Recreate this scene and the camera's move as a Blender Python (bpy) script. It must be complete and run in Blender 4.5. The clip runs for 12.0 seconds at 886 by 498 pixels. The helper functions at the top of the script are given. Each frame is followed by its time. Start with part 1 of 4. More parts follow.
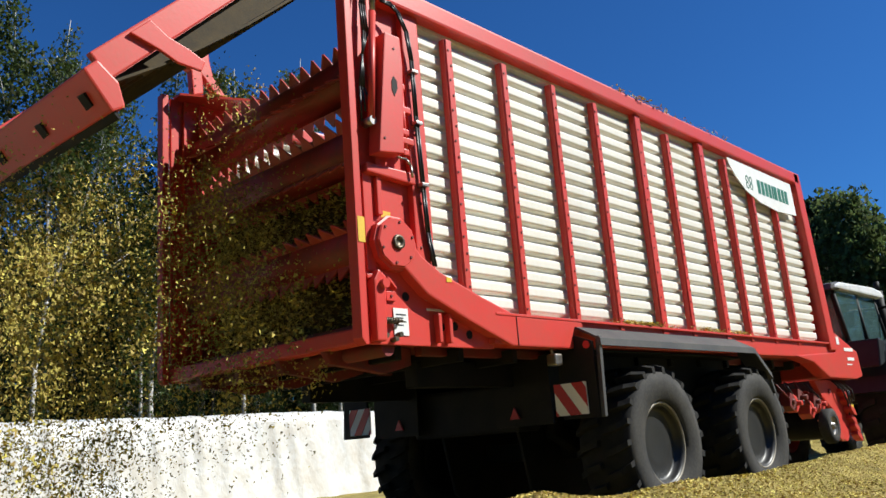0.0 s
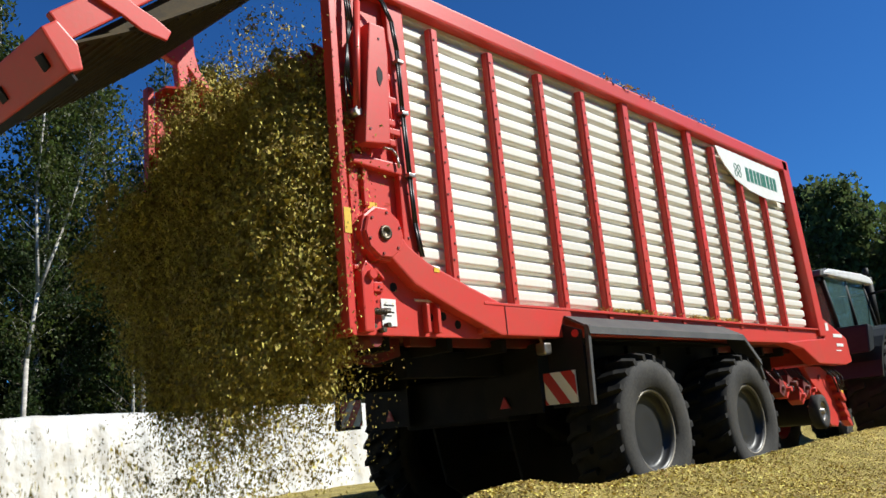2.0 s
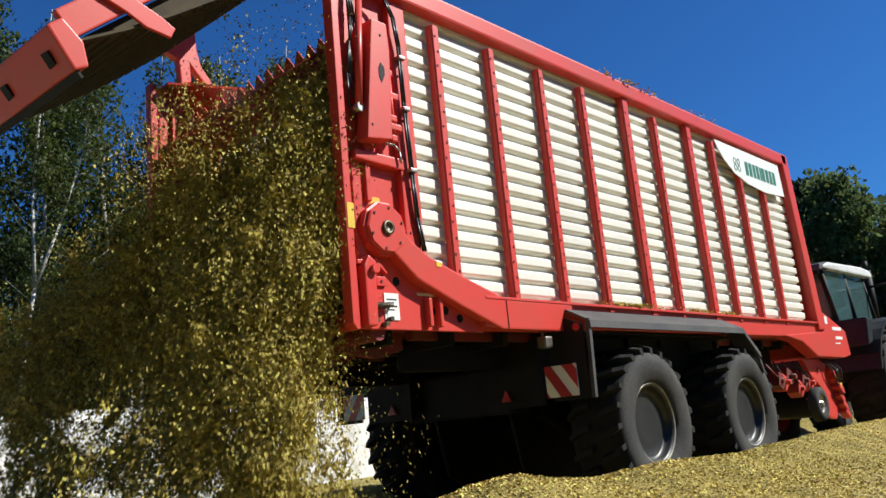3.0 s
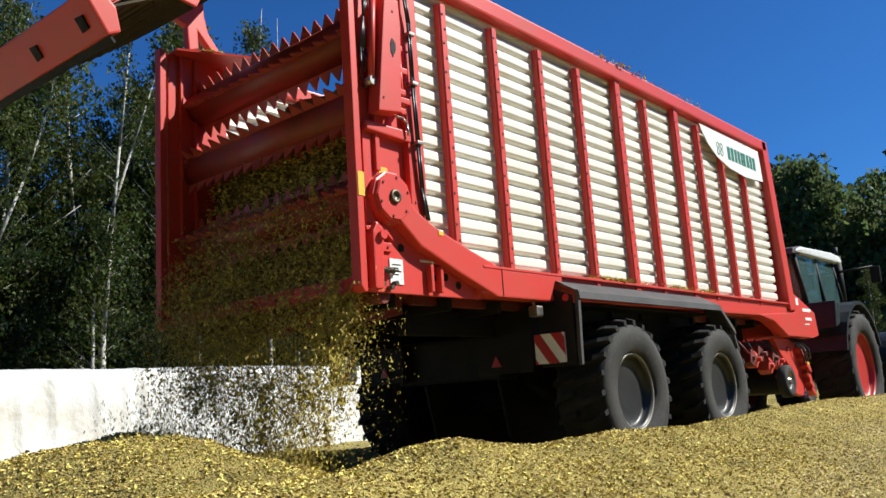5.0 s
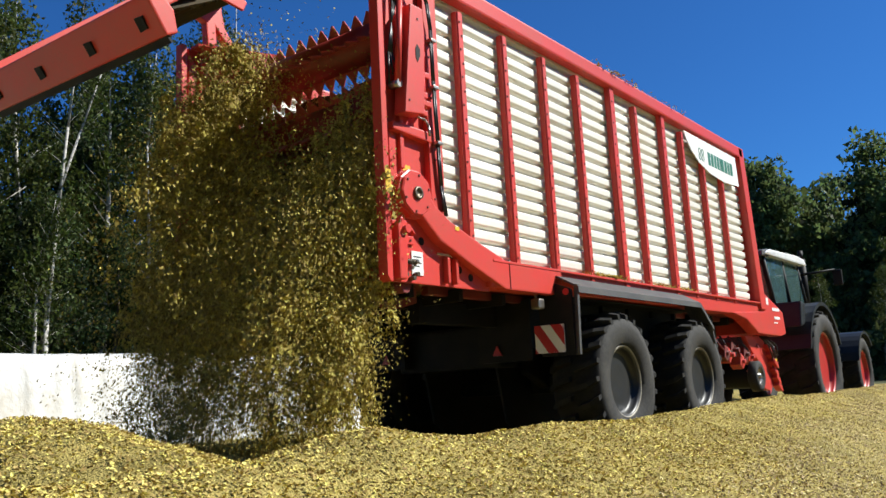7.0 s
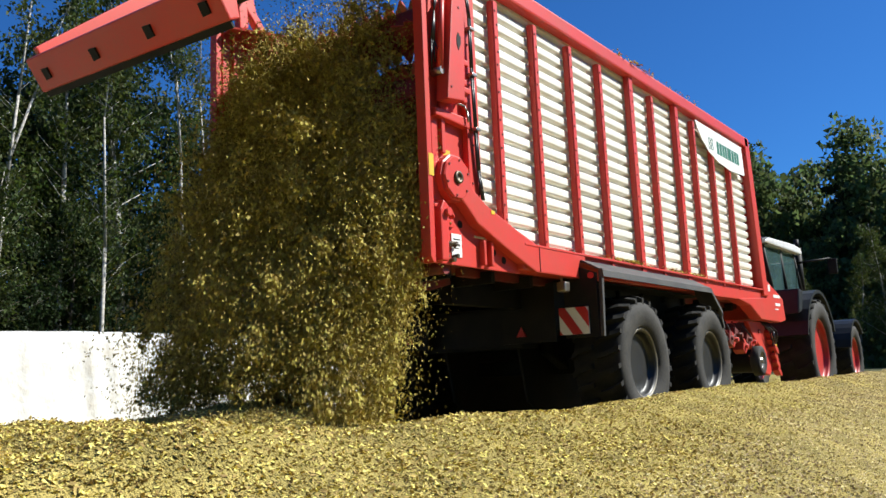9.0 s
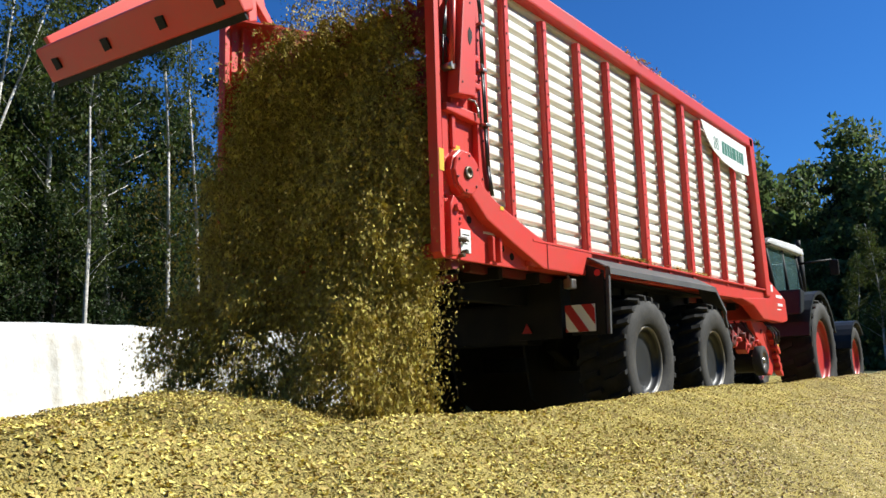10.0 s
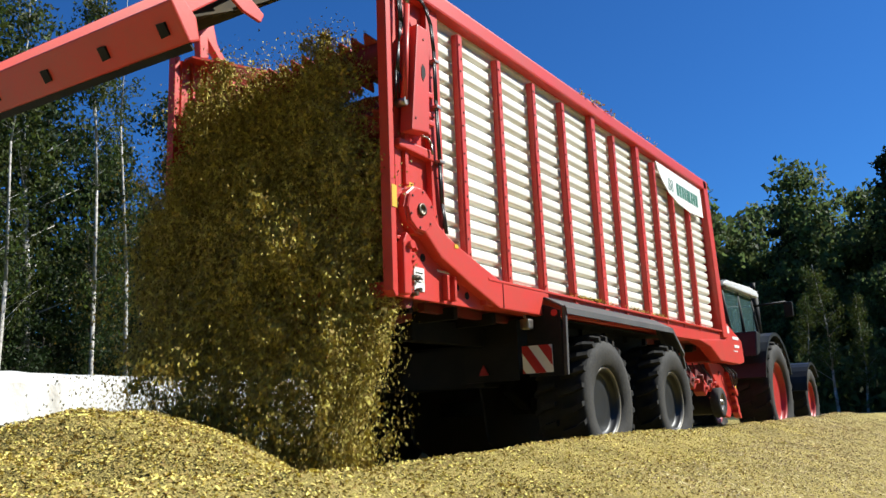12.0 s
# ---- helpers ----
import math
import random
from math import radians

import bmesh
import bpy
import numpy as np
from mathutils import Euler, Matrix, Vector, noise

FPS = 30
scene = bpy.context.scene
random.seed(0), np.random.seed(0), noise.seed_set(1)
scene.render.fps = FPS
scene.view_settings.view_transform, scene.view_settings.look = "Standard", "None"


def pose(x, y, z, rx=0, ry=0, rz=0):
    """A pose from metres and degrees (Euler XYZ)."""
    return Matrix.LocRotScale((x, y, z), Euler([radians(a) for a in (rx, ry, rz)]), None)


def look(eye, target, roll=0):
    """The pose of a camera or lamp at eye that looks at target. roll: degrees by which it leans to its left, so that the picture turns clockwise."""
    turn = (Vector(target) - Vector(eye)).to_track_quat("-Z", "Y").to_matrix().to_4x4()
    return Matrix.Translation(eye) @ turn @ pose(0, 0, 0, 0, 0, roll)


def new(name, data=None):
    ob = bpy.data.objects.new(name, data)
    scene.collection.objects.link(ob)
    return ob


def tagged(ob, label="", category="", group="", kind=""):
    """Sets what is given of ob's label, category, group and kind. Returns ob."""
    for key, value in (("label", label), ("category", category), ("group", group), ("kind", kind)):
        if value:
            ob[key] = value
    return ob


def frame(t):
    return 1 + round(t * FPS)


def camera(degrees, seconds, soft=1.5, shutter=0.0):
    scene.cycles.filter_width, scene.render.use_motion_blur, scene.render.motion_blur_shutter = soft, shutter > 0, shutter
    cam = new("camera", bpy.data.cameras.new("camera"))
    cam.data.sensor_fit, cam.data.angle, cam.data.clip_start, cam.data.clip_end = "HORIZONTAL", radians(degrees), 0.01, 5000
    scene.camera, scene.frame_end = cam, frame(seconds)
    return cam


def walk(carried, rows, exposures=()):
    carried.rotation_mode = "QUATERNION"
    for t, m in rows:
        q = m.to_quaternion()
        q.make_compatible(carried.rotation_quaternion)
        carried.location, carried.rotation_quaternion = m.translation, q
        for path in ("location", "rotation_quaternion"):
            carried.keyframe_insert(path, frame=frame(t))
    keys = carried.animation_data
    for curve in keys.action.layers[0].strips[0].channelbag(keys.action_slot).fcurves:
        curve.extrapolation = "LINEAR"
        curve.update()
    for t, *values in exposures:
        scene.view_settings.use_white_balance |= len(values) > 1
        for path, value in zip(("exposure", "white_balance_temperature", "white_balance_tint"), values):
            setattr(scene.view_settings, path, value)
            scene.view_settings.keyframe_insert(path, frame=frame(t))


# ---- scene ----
# t, eye x y z, yaw, pitch, roll of the camera, and the way that wagon and tractor have driven along +y
PATH = [
    (0.0, 4.887, -3.521, 0.967, 42.48, 13.07, -4.52, 0.000),
    (0.5, 4.891, -3.524, 0.965, 41.81, 12.67, -4.46, 0.002),
    (1.0, 4.883, -3.487, 0.964, 41.76, 12.63, -4.64, 0.008),
    (1.5, 4.882, -3.465, 0.964, 41.85, 12.57, -5.24, 0.018),
    (2.0, 4.909, -3.467, 0.955, 42.03, 12.46, -5.26, 0.026),
    (2.5, 4.910, -3.440, 0.962, 42.24, 12.63, -5.85, 0.039),
    (4.5, 4.977, -3.225, 0.874, 41.08, 10.33, -3.85, 0.535),
    (5.0, 4.967, -3.191, 0.863, 40.38, 10.25, -3.87, 0.681),
    (5.5, 4.962, -3.175, 0.864, 39.95, 10.05, -3.79, 0.845),
    (6.0, 4.922, -3.116, 0.840, 39.36, 9.96, -3.85, 1.036),
    (6.5, 4.880, -3.005, 0.809, 37.89, 9.93, -3.64, 1.285),
    (7.0, 4.906, -2.827, 0.813, 37.70, 9.72, -2.95, 1.595),
    (7.5, 4.890, -2.650, 0.813, 37.87, 8.90, -3.34, 1.951),
    (9.5, 4.635, -1.360, 0.775, 36.15, 8.56, -2.02, 3.513),
    (10.0, 4.625, -1.098, 0.772, 36.39, 8.44, -1.71, 3.762),
    (10.5, 4.539, -0.779, 0.768, 36.15, 9.21, -2.34, 4.037),
    (11.0, 4.523, -0.383, 0.756, 35.81, 9.62, -2.27, 4.339),
    (11.5, 4.557, -0.081, 0.726, 34.37, 9.99, -1.95, 4.635),
    (12.0, 4.581, 0.212, 0.735, 33.50, 11.54, -2.33, 4.928),
]


def along(t):
    """The row of PATH at t, glided from row to row."""
    k = max(i for i in range(len(PATH) - 1) if PATH[i][0] <= t + 1e-9)
    a, b = np.array(PATH[k]), np.array(PATH[k + 1])
    z, c = np.array(PATH[max(k - 1, 0)]), np.array(PATH[min(k + 2, len(PATH) - 1)])
    h = b[0] - a[0]
    va, vb = (b - z) / (b[0] - z[0]), (c - a) / (c[0] - a[0])
    u = (t - a[0]) / h
    return (2 * u**3 - 3 * u**2 + 1) * a + (u**3 - 2 * u**2 + u) * h * va + (3 * u**2 - 2 * u**3) * b + (u**3 - u**2) * h * vb


def driven(t):
    return float(along(min(max(t, 0), 12))[7])


STEPS = [i * 0.25 for i in range(49)]
cam = camera(56.18, 12.0, shutter=0.08)
walk(cam, [(t, pose(x, y, z, 90 + p, 0, w) @ pose(0, 0, 0, 0, 0, r)) for t, (_, x, y, z, w, p, r, _d) in [(t, along(t)) for t in STEPS]],
     exposures=[(t, stops, 6320, 6) for t, stops in ((0.0, 0.34), (2.5, 0.36), (4.5, 0.42), (7.0, 0.50), (9.5, 0.62), (11.0, 0.66), (12.0, 0.58))])

# ---- sky and sun ----
SUN_TO = Vector((0.55, 0.51, 0.66)).normalized()
world = bpy.data.worlds.new("sky")
scene.world = world
world.use_nodes = True
wn = world.node_tree.nodes
sky = wn.new("ShaderNodeTexSky")
sky.sky_type, sky.sun_disc = "NISHITA", False
sky.sun_elevation = math.asin(SUN_TO.z)
sky.sun_rotation = math.atan2(SUN_TO.x, SUN_TO.y)
sky.air_density, sky.dust_density, sky.ozone_density, sky.altitude = 1.0, 0.45, 3.0, 300
wn["Background"].inputs["Strength"].default_value = 0.060
# a deep, clear autumn blue
tint = wn.new("ShaderNodeMix")
tint.data_type, tint.blend_type = "RGBA", "MULTIPLY"
tint.inputs["Factor"].default_value = 1.0
tint.inputs["B"].default_value = (0.30, 0.74, 1.35, 1)
world.node_tree.links.new(sky.outputs[0], tint.inputs["A"])
world.node_tree.links.new(tint.outputs["Result"], wn["Background"].inputs["Color"])
sun = new("sun", bpy.data.lights.new("sun", "SUN"))
sun.data.energy, sun.data.angle, sun.data.color = 5.6, radians(0.55), (1.0, 0.965, 0.895)
sun.matrix_world = look(SUN_TO * 60, (0, 0, 0))


# ---- materials ----
def links_to(m, a, b):
    m.node_tree.links.new(a, b)


def material(name, color, rough=0.5, metal=0.0, second=None, scale=6.0, amount=0.5, grain=60.0, bump=0.0, spec=0.5, stretch=(1, 1, 1), per_object=0.0, per_island=0.0, relief=0.02):
    """A surface of two colours mixed by broad stains and fine grain, with a relief from the grain."""
    m = bpy.data.materials.new(name)
    m.use_nodes = True
    n = m.node_tree.nodes
    b = n["Principled BSDF"]
    b.inputs["Roughness"].default_value, b.inputs["Metallic"].default_value = rough, metal
    b.inputs["Specular IOR Level"].default_value = spec
    co = n.new("ShaderNodeTexCoord")
    mp = n.new("ShaderNodeMapping")
    mp.inputs["Scale"].default_value = stretch
    links_to(m, co.outputs["Object"], mp.inputs[0])
    big, fine = n.new("ShaderNodeTexNoise"), n.new("ShaderNodeTexNoise")
    big.inputs["Scale"].default_value, big.inputs["Detail"].default_value = scale, 5
    fine.inputs["Scale"].default_value, fine.inputs["Detail"].default_value = grain, 3
    for tx in (big, fine):
        links_to(m, mp.outputs[0], tx.inputs["Vector"])
    add = n.new("ShaderNodeMath")
    add.operation = "MULTIPLY_ADD"
    links_to(m, fine.outputs["Fac"], add.inputs[0])
    add.inputs[1].default_value = 0.5
    links_to(m, big.outputs["Fac"], add.inputs[2])
    ramp = n.new("ShaderNodeMapRange")
    ramp.inputs["From Min"].default_value, ramp.inputs["From Max"].default_value = 0.55, 1.0
    ramp.inputs["To Max"].default_value = amount
    links_to(m, add.outputs[0], ramp.inputs["Value"])
    mix = n.new("ShaderNodeMix")
    mix.data_type = "RGBA"
    mix.inputs["A"].default_value = (*color, 1)
    mix.inputs["B"].default_value = (*(second or [c * 0.6 for c in color]), 1)
    links_to(m, ramp.outputs[0], mix.inputs["Factor"])
    out = mix.outputs["Result"]
    if per_object or per_island:
        src = n.new("ShaderNodeObjectInfo").outputs["Random"] if per_object else n.new("ShaderNodeNewGeometry").outputs["Random Per Island"]
        k = per_object or per_island
        rng = n.new("ShaderNodeMapRange")
        rng.inputs["To Min"].default_value, rng.inputs["To Max"].default_value = 1 - k, 1 + k
        links_to(m, src, rng.inputs["Value"])
        hsv = n.new("ShaderNodeHueSaturation")
        links_to(m, rng.outputs[0], hsv.inputs["Value"])
        hue = n.new("ShaderNodeMapRange")
        hue.inputs["To Min"].default_value, hue.inputs["To Max"].default_value = 0.5 - k * 0.05, 0.5 + k * 0.05
        links_to(m, src, hue.inputs["Value"])
        links_to(m, hue.outputs[0], hsv.inputs["Hue"])
        links_to(m, out, hsv.inputs["Color"])
        out = hsv.outputs["Color"]
    links_to(m, out, b.inputs["Base Color"])
    if bump:
        bp = n.new("ShaderNodeBump")
        bp.inputs["Strength"].default_value, bp.inputs["Distance"].default_value = bump, relief
        links_to(m, add.outputs[0], bp.inputs["Height"])
        links_to(m, bp.outputs[0], b.inputs["Normal"])
    return m


RED = material("red_paint", (0.60, 0.046, 0.036), 0.40, second=(0.46, 0.075, 0.05), scale=2.5, amount=0.7, grain=40, bump=0.03, spec=0.35)
# worn red paint, also darkened for the shade in and under the body
DARKRED = material("shaded_worn_red_paint", (0.19, 0.012, 0.011), 0.6, second=(0.08, 0.03, 0.018), scale=4, amount=0.9, grain=30, bump=0.05)
CREAM = material("cream_sheet_metal", (0.76, 0.735, 0.66), 0.42, second=(0.62, 0.565, 0.45), scale=1.6, amount=0.55, grain=25, bump=0.02, stretch=(1, 1, 0.4), per_object=0.05)
BLACK = material("black_steel", (0.009, 0.009, 0.010), 0.6, second=(0.022, 0.02, 0.017), scale=5, amount=0.7, spec=0.15)
FENDER = material("dusty_black_plastic", (0.038, 0.038, 0.04), 0.6, second=(0.10, 0.092, 0.078), scale=3, amount=0.7, grain=50, bump=0.03)
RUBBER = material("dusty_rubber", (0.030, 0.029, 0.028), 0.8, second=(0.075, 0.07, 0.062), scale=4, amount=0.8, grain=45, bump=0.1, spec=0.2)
# tyre rubber again, darkened on tread and bars for shade under the mudguard
TREAD = material("shaded_tread_rubber", (0.014, 0.014, 0.014), 0.8, second=(0.035, 0.032, 0.028), scale=9, amount=0.7, spec=0.2)
RIM = material("dark_grey_rim", (0.016, 0.0155, 0.015), 0.42, second=(0.03, 0.027, 0.023), scale=6, amount=0.6)
RIMEDGE = material("bare_rim_edge", (0.30, 0.27, 0.22), 0.5, metal=0.2, second=(0.12, 0.10, 0.08))
REDRIM = material("red_rim_paint", (0.46, 0.02, 0.018), 0.4, second=(0.3, 0.05, 0.03), scale=5)
STEEL = material("worn_steel", (0.45, 0.43, 0.40), 0.35, metal=0.9, second=(0.2, 0.15, 0.1), scale=8, amount=0.7)
GREASY = material("greasy_steel", (0.16, 0.13, 0.09), 0.45, metal=0.7, second=(0.04, 0.03, 0.02), scale=20, amount=0.9)
WORN = material("scoured_red_paint", (0.34, 0.024, 0.02), 0.45, second=(0.16, 0.035, 0.02), scale=5, amount=0.9, grain=30, bump=0.05)
TOOTH = material("worn_red_teeth", (0.50, 0.045, 0.035), 0.35, second=(0.45, 0.12, 0.09), scale=12, amount=0.9)
HOSE = material("black_hose", (0.012, 0.012, 0.013), 0.4)
WHITE = material("white_sticker", (0.78, 0.78, 0.76), 0.5, second=(0.6, 0.58, 0.52), amount=0.4)
GREEN = material("green_print", (0.01, 0.16, 0.10), 0.5)
YELLOW = material("yellow_sticker", (0.75, 0.48, 0.02), 0.5)
SIGNRED = material("red_foil", (0.45, 0.02, 0.02), 0.4)
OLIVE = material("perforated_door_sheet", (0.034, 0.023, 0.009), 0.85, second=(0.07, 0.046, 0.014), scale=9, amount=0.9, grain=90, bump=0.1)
ROOFWHITE = material("white_cab_roof", (0.78, 0.78, 0.77), 0.35)
TRACTOR = material("black_tractor_paint", (0.012, 0.014, 0.014), 0.42, second=(0.035, 0.034, 0.03), scale=4, amount=0.7, spec=0.3)
SEAT = material("dark_interior", (0.03, 0.035, 0.035), 0.8)
SILAGE = material("chopped_silage", (0.50, 0.395, 0.12), 0.85, second=(0.22, 0.175, 0.05), scale=2.6, amount=0.95, grain=80, bump=1.0, spec=0.2, relief=0.07)
# the same silage twice: darkened for shade where it falls, lighter where it lies
SHADE_CHIP = material("silage_chips", (0.49, 0.385, 0.085), 0.75, second=(0.24, 0.185, 0.042), scale=8, amount=0.9, spec=0.3, per_island=0.38)
LIT_CHIP = material("silage_chips_lit", (0.68, 0.53, 0.165), 0.8, second=(0.38, 0.30, 0.085), scale=8, amount=0.9, spec=0.25, per_island=0.5)
SHEET = material("white_silo_sheet", (0.64, 0.64, 0.62), 0.45, second=(0.42, 0.35, 0.25), scale=2.2, amount=0.6, grain=11, bump=1.0, stretch=(1, 1, 0.8))
BARK = material("birch_bark", (0.55, 0.515, 0.45), 0.8, second=(0.10, 0.085, 0.07), scale=3.0, amount=0.8, grain=9, bump=0.2, stretch=(1, 1, 2.5))
DARKBARK = material("dark_bark", (0.10, 0.08, 0.06), 0.9, second=(0.04, 0.035, 0.03), scale=5, bump=0.3)
LEAF = material("birch_leaves", (0.048, 0.074, 0.013), 0.55, second=(0.085, 0.088, 0.016), scale=0.7, amount=0.9, spec=0.25, per_island=0.5)
LEAF2 = material("dark_leaves", (0.019, 0.036, 0.010), 0.6, second=(0.045, 0.062, 0.015), scale=0.5, amount=0.9, spec=0.25, per_island=0.5)
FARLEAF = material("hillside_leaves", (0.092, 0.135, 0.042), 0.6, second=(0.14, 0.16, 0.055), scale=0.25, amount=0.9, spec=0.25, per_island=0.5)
NEEDLE = material("pine_needles", (0.014, 0.026, 0.009), 0.7, second=(0.025, 0.038, 0.011), scale=0.6, amount=0.9, spec=0.2, per_island=0.5)
DUST = material("dry_trodden_silage", (0.68, 0.555, 0.30), 0.85, second=(0.36, 0.27, 0.14), scale=8, amount=0.9, spec=0.2, per_island=0.5)
# load silage with the shade behind the rollers put into its colour
SHADED_LOAD = material("shaded_load_silage", (0.13, 0.095, 0.03), 0.9, second=(0.07, 0.06, 0.018), scale=5, amount=0.9, grain=45, bump=1.0, spec=0.15)
# unseen dark ground, added so less light bounces up under the wagon
ADDED_GRASS = material("added_dark_grass", (0.045, 0.055, 0.02), 0.95, second=(0.075, 0.07, 0.03), scale=0.8, amount=0.9, grain=14, bump=0.5, spec=0.2)


def let_light_through(m, share):
    """Thin leaves pass part of the light to their other side."""
    n = m.node_tree.nodes
    b, out = n["Principled BSDF"], n["Material Output"]
    thin, both = n.new("ShaderNodeBsdfTranslucent"), n.new("ShaderNodeMixShader")
    both.inputs[0].default_value = share
    links_to(m, b.inputs["Base Color"].links[0].from_socket, thin.inputs["Color"])
    links_to(m, b.outputs[0], both.inputs[1])
    links_to(m, thin.outputs[0], both.inputs[2])
    links_to(m, both.outputs[0], out.inputs["Surface"])


for m, share in ((LEAF, 0.45), (LEAF2, 0.45), (FARLEAF, 0.5), (NEEDLE, 0.25)):
    let_light_through(m, share)

GLASS = bpy.data.materials.new("tinted_cab_glass")
GLASS.use_nodes = True
gb = GLASS.node_tree.nodes["Principled BSDF"]
gb.inputs["Base Color"].default_value = (0.16, 0.27, 0.28, 1)
gb.inputs["Roughness"].default_value, gb.inputs["Transmission Weight"].default_value, gb.inputs["IOR"].default_value = 0.03, 0.8, 1.5


# ---- mesh helpers ----
def box(bm, x0, x1, y0, y1, z0, z1, bevel=0.0):
    b = bmesh.new() if bevel else bm
    v = bmesh.ops.create_cube(b, size=1.0)["verts"]
    for p in v:
        p.co = Vector(((x0 + x1) / 2 + p.co.x * (x1 - x0), (y0 + y1) / 2 + p.co.y * (y1 - y0), (z0 + z1) / 2 + p.co.z * (z1 - z0)))
    if bevel:
        bmesh.ops.bevel(b, geom=b.edges[:], offset=bevel, segments=2, affect="EDGES", profile=0.6)
        pour(bm, b)
    return bm


def pour(bm, b, m=None):
    """Add the bmesh b to bm."""
    if m is not None:
        b.transform(m)
    at = {v: bm.verts.new(v.co) for v in b.verts}
    for f in b.faces:
        try:
            g = bm.faces.new([at[v] for v in f.verts])
            g.smooth = f.smooth
        except ValueError:
            pass
    b.free()


def slab(bm, outline, axis, a, b, bevel=0.0):
    """A plate: an outline of (u, v) points drawn in the two other axes, from a to b along axis."""
    def at(u, v, w):
        return {"x": (w, u, v), "y": (u, w, v), "z": (u, v, w)}[axis]
    t = bmesh.new()
    lo = [t.verts.new(at(u, v, a)) for u, v in outline]
    hi = [t.verts.new(at(u, v, b)) for u, v in outline]
    t.faces.new(lo), t.faces.new(hi)
    for i in range(len(lo)):
        j = (i + 1) % len(lo)
        t.faces.new((lo[i], lo[j], hi[j], hi[i]))
    bmesh.ops.recalc_face_normals(t, faces=t.faces[:])
    if bevel:
        bmesh.ops.bevel(t, geom=t.edges[:], offset=bevel, segments=2, affect="EDGES", profile=0.6)
    pour(bm, t)
    return bm


def rod(bm, p, q, r, r2=None, sides=12):
    p, q = Vector(p), Vector(q)
    t = bmesh.new()
    bmesh.ops.create_cone(t, cap_ends=True, segments=sides, radius1=r, radius2=r if r2 is None else r2, depth=(q - p).length)
    for f in t.faces:
        f.smooth = len(f.verts) == 4
    pour(bm, t, Matrix.Translation((p + q) / 2) @ (q - p).to_track_quat("Z", "Y").to_matrix().to_4x4())
    return bm


def pipe(bm, points, r, sides=8):
    for p, q in zip(points, points[1:]):
        rod(bm, p, q, r, sides=sides)
    return bm


def ring(bm, profile, steps, axis="x", closed=False):
    """Turn a profile of (along, radius) pairs round the axis."""
    rows = []
    for i in range(steps):
        a = 2 * math.pi * i / steps
        c, s = math.cos(a), math.sin(a)
        rows.append([bm.verts.new({"x": (w, r * c, r * s), "y": (r * c, w, r * s), "z": (r * c, r * s, w)}[axis]) for w, r in profile])
    k = len(profile)
    for i in range(steps):
        a, b = rows[i], rows[(i + 1) % steps]
        for j in range(k if closed else k - 1):
            f = bm.faces.new((a[j], b[j], b[(j + 1) % k], a[(j + 1) % k]))
            f.smooth = True
    return bm


def mesh_of(name, bm, mat):
    bmesh.ops.recalc_face_normals(bm, faces=bm.faces[:])
    me = bpy.data.meshes.new(name)
    bm.to_mesh(me)
    bm.free()
    me.materials.append(mat)
    return me


def part(name, bm, mat, parent=None, label="", at=None):
    ob = new(name, mesh_of(name, bm, mat) if isinstance(bm, bmesh.types.BMesh) else bm)
    ob.parent = parent
    if at is not None:
        ob.matrix_basis = at
    return tagged(ob, label)


def thing(name, bm, mat, label, category, group="", kind="", at=None):
    return tagged(part(name, bm, mat, None, label, at), label, category, group, kind)


def B():
    return bmesh.new()


rnd = random.Random(7)


# ---- ground ----
def smooth(a, b, x):
    u = min(max((x - a) / (b - a), 0), 1)
    return u * u * (3 - 2 * u)


def ground_z(x, y):
    """The silage surface: a packed top with a rut under the wheels, a ridge beside it and a slope down to the edge."""
    z = 0.34
    z += 0.18 * math.exp(-((x - 1.80) / 0.38) ** 2)
    z += 0.10 * math.exp(-((x - 1.75) / 0.40) ** 2 - ((y - 0.45) / 0.55) ** 2)
    z -= 0.18 * smooth(1.60, 1.46, x) * smooth(-1.75, -1.5, x) * smooth(-0.6, 1.2, y) * smooth(17, 14, y)
    z -= 1.08 * smooth(2.3, 5.2, x)
    z -= 0.26 * smooth(-2.4, -5.0, x)
    far = smooth(14, 30, math.hypot(x - 2, y - 4))
    n = noise.noise((x * 0.7, y * 0.7, 1.3)) * 0.05 + noise.noise((x * 2.3, y * 2.3, 4.1)) * 0.022
    if abs(x) < 8 and -6 < y < 20:
        n += noise.noise((x * 7, y * 7, 2.2)) * 0.011
    return z * (1 - far) + 0.25 * far + n * (1 - 0.6 * far)


def build_ground():
    def grid(xs, ys):
        vs = [(x, y, ground_z(x, y)) for y in ys for x in xs]
        k = len(xs)
        fs = [(j * k + i, j * k + i + 1, (j + 1) * k + i + 1, (j + 1) * k + i) for j in range(len(ys) - 1) for i in range(k - 1)]
        return vs, fs
    def spread(lo, a, b, hi, fine):
        out = list(np.arange(a, b + 1e-6, fine))
        w, x = fine, a
        while x > lo:
            w *= 1.25
            x -= w
            out.insert(0, x)
        w, x = fine, out[-1]
        while x < hi:
            w *= 1.25
            x += w
            out.append(x)
        return out
    vs, fs = grid(spread(-1500, -2.5, 5.5, 1500, 0.07), spread(-1500, -3.5, 14.0, 1500, 0.07))
    me = bpy.data.meshes.new("ground")
    me.from_pydata(vs, [], fs)
    me.polygons.foreach_set("use_smooth", [True] * len(fs))
    me.materials.append(SILAGE)
    me.materials.append(ADDED_GRASS)
    for f in me.polygons:
        x, y = f.center.x, f.center.y
        ragged = 0.8 * noise.noise((x * 0.5, y * 0.5, 7.0)) + 0.3 * noise.noise((x * 2.1, y * 2.1, 9.0))
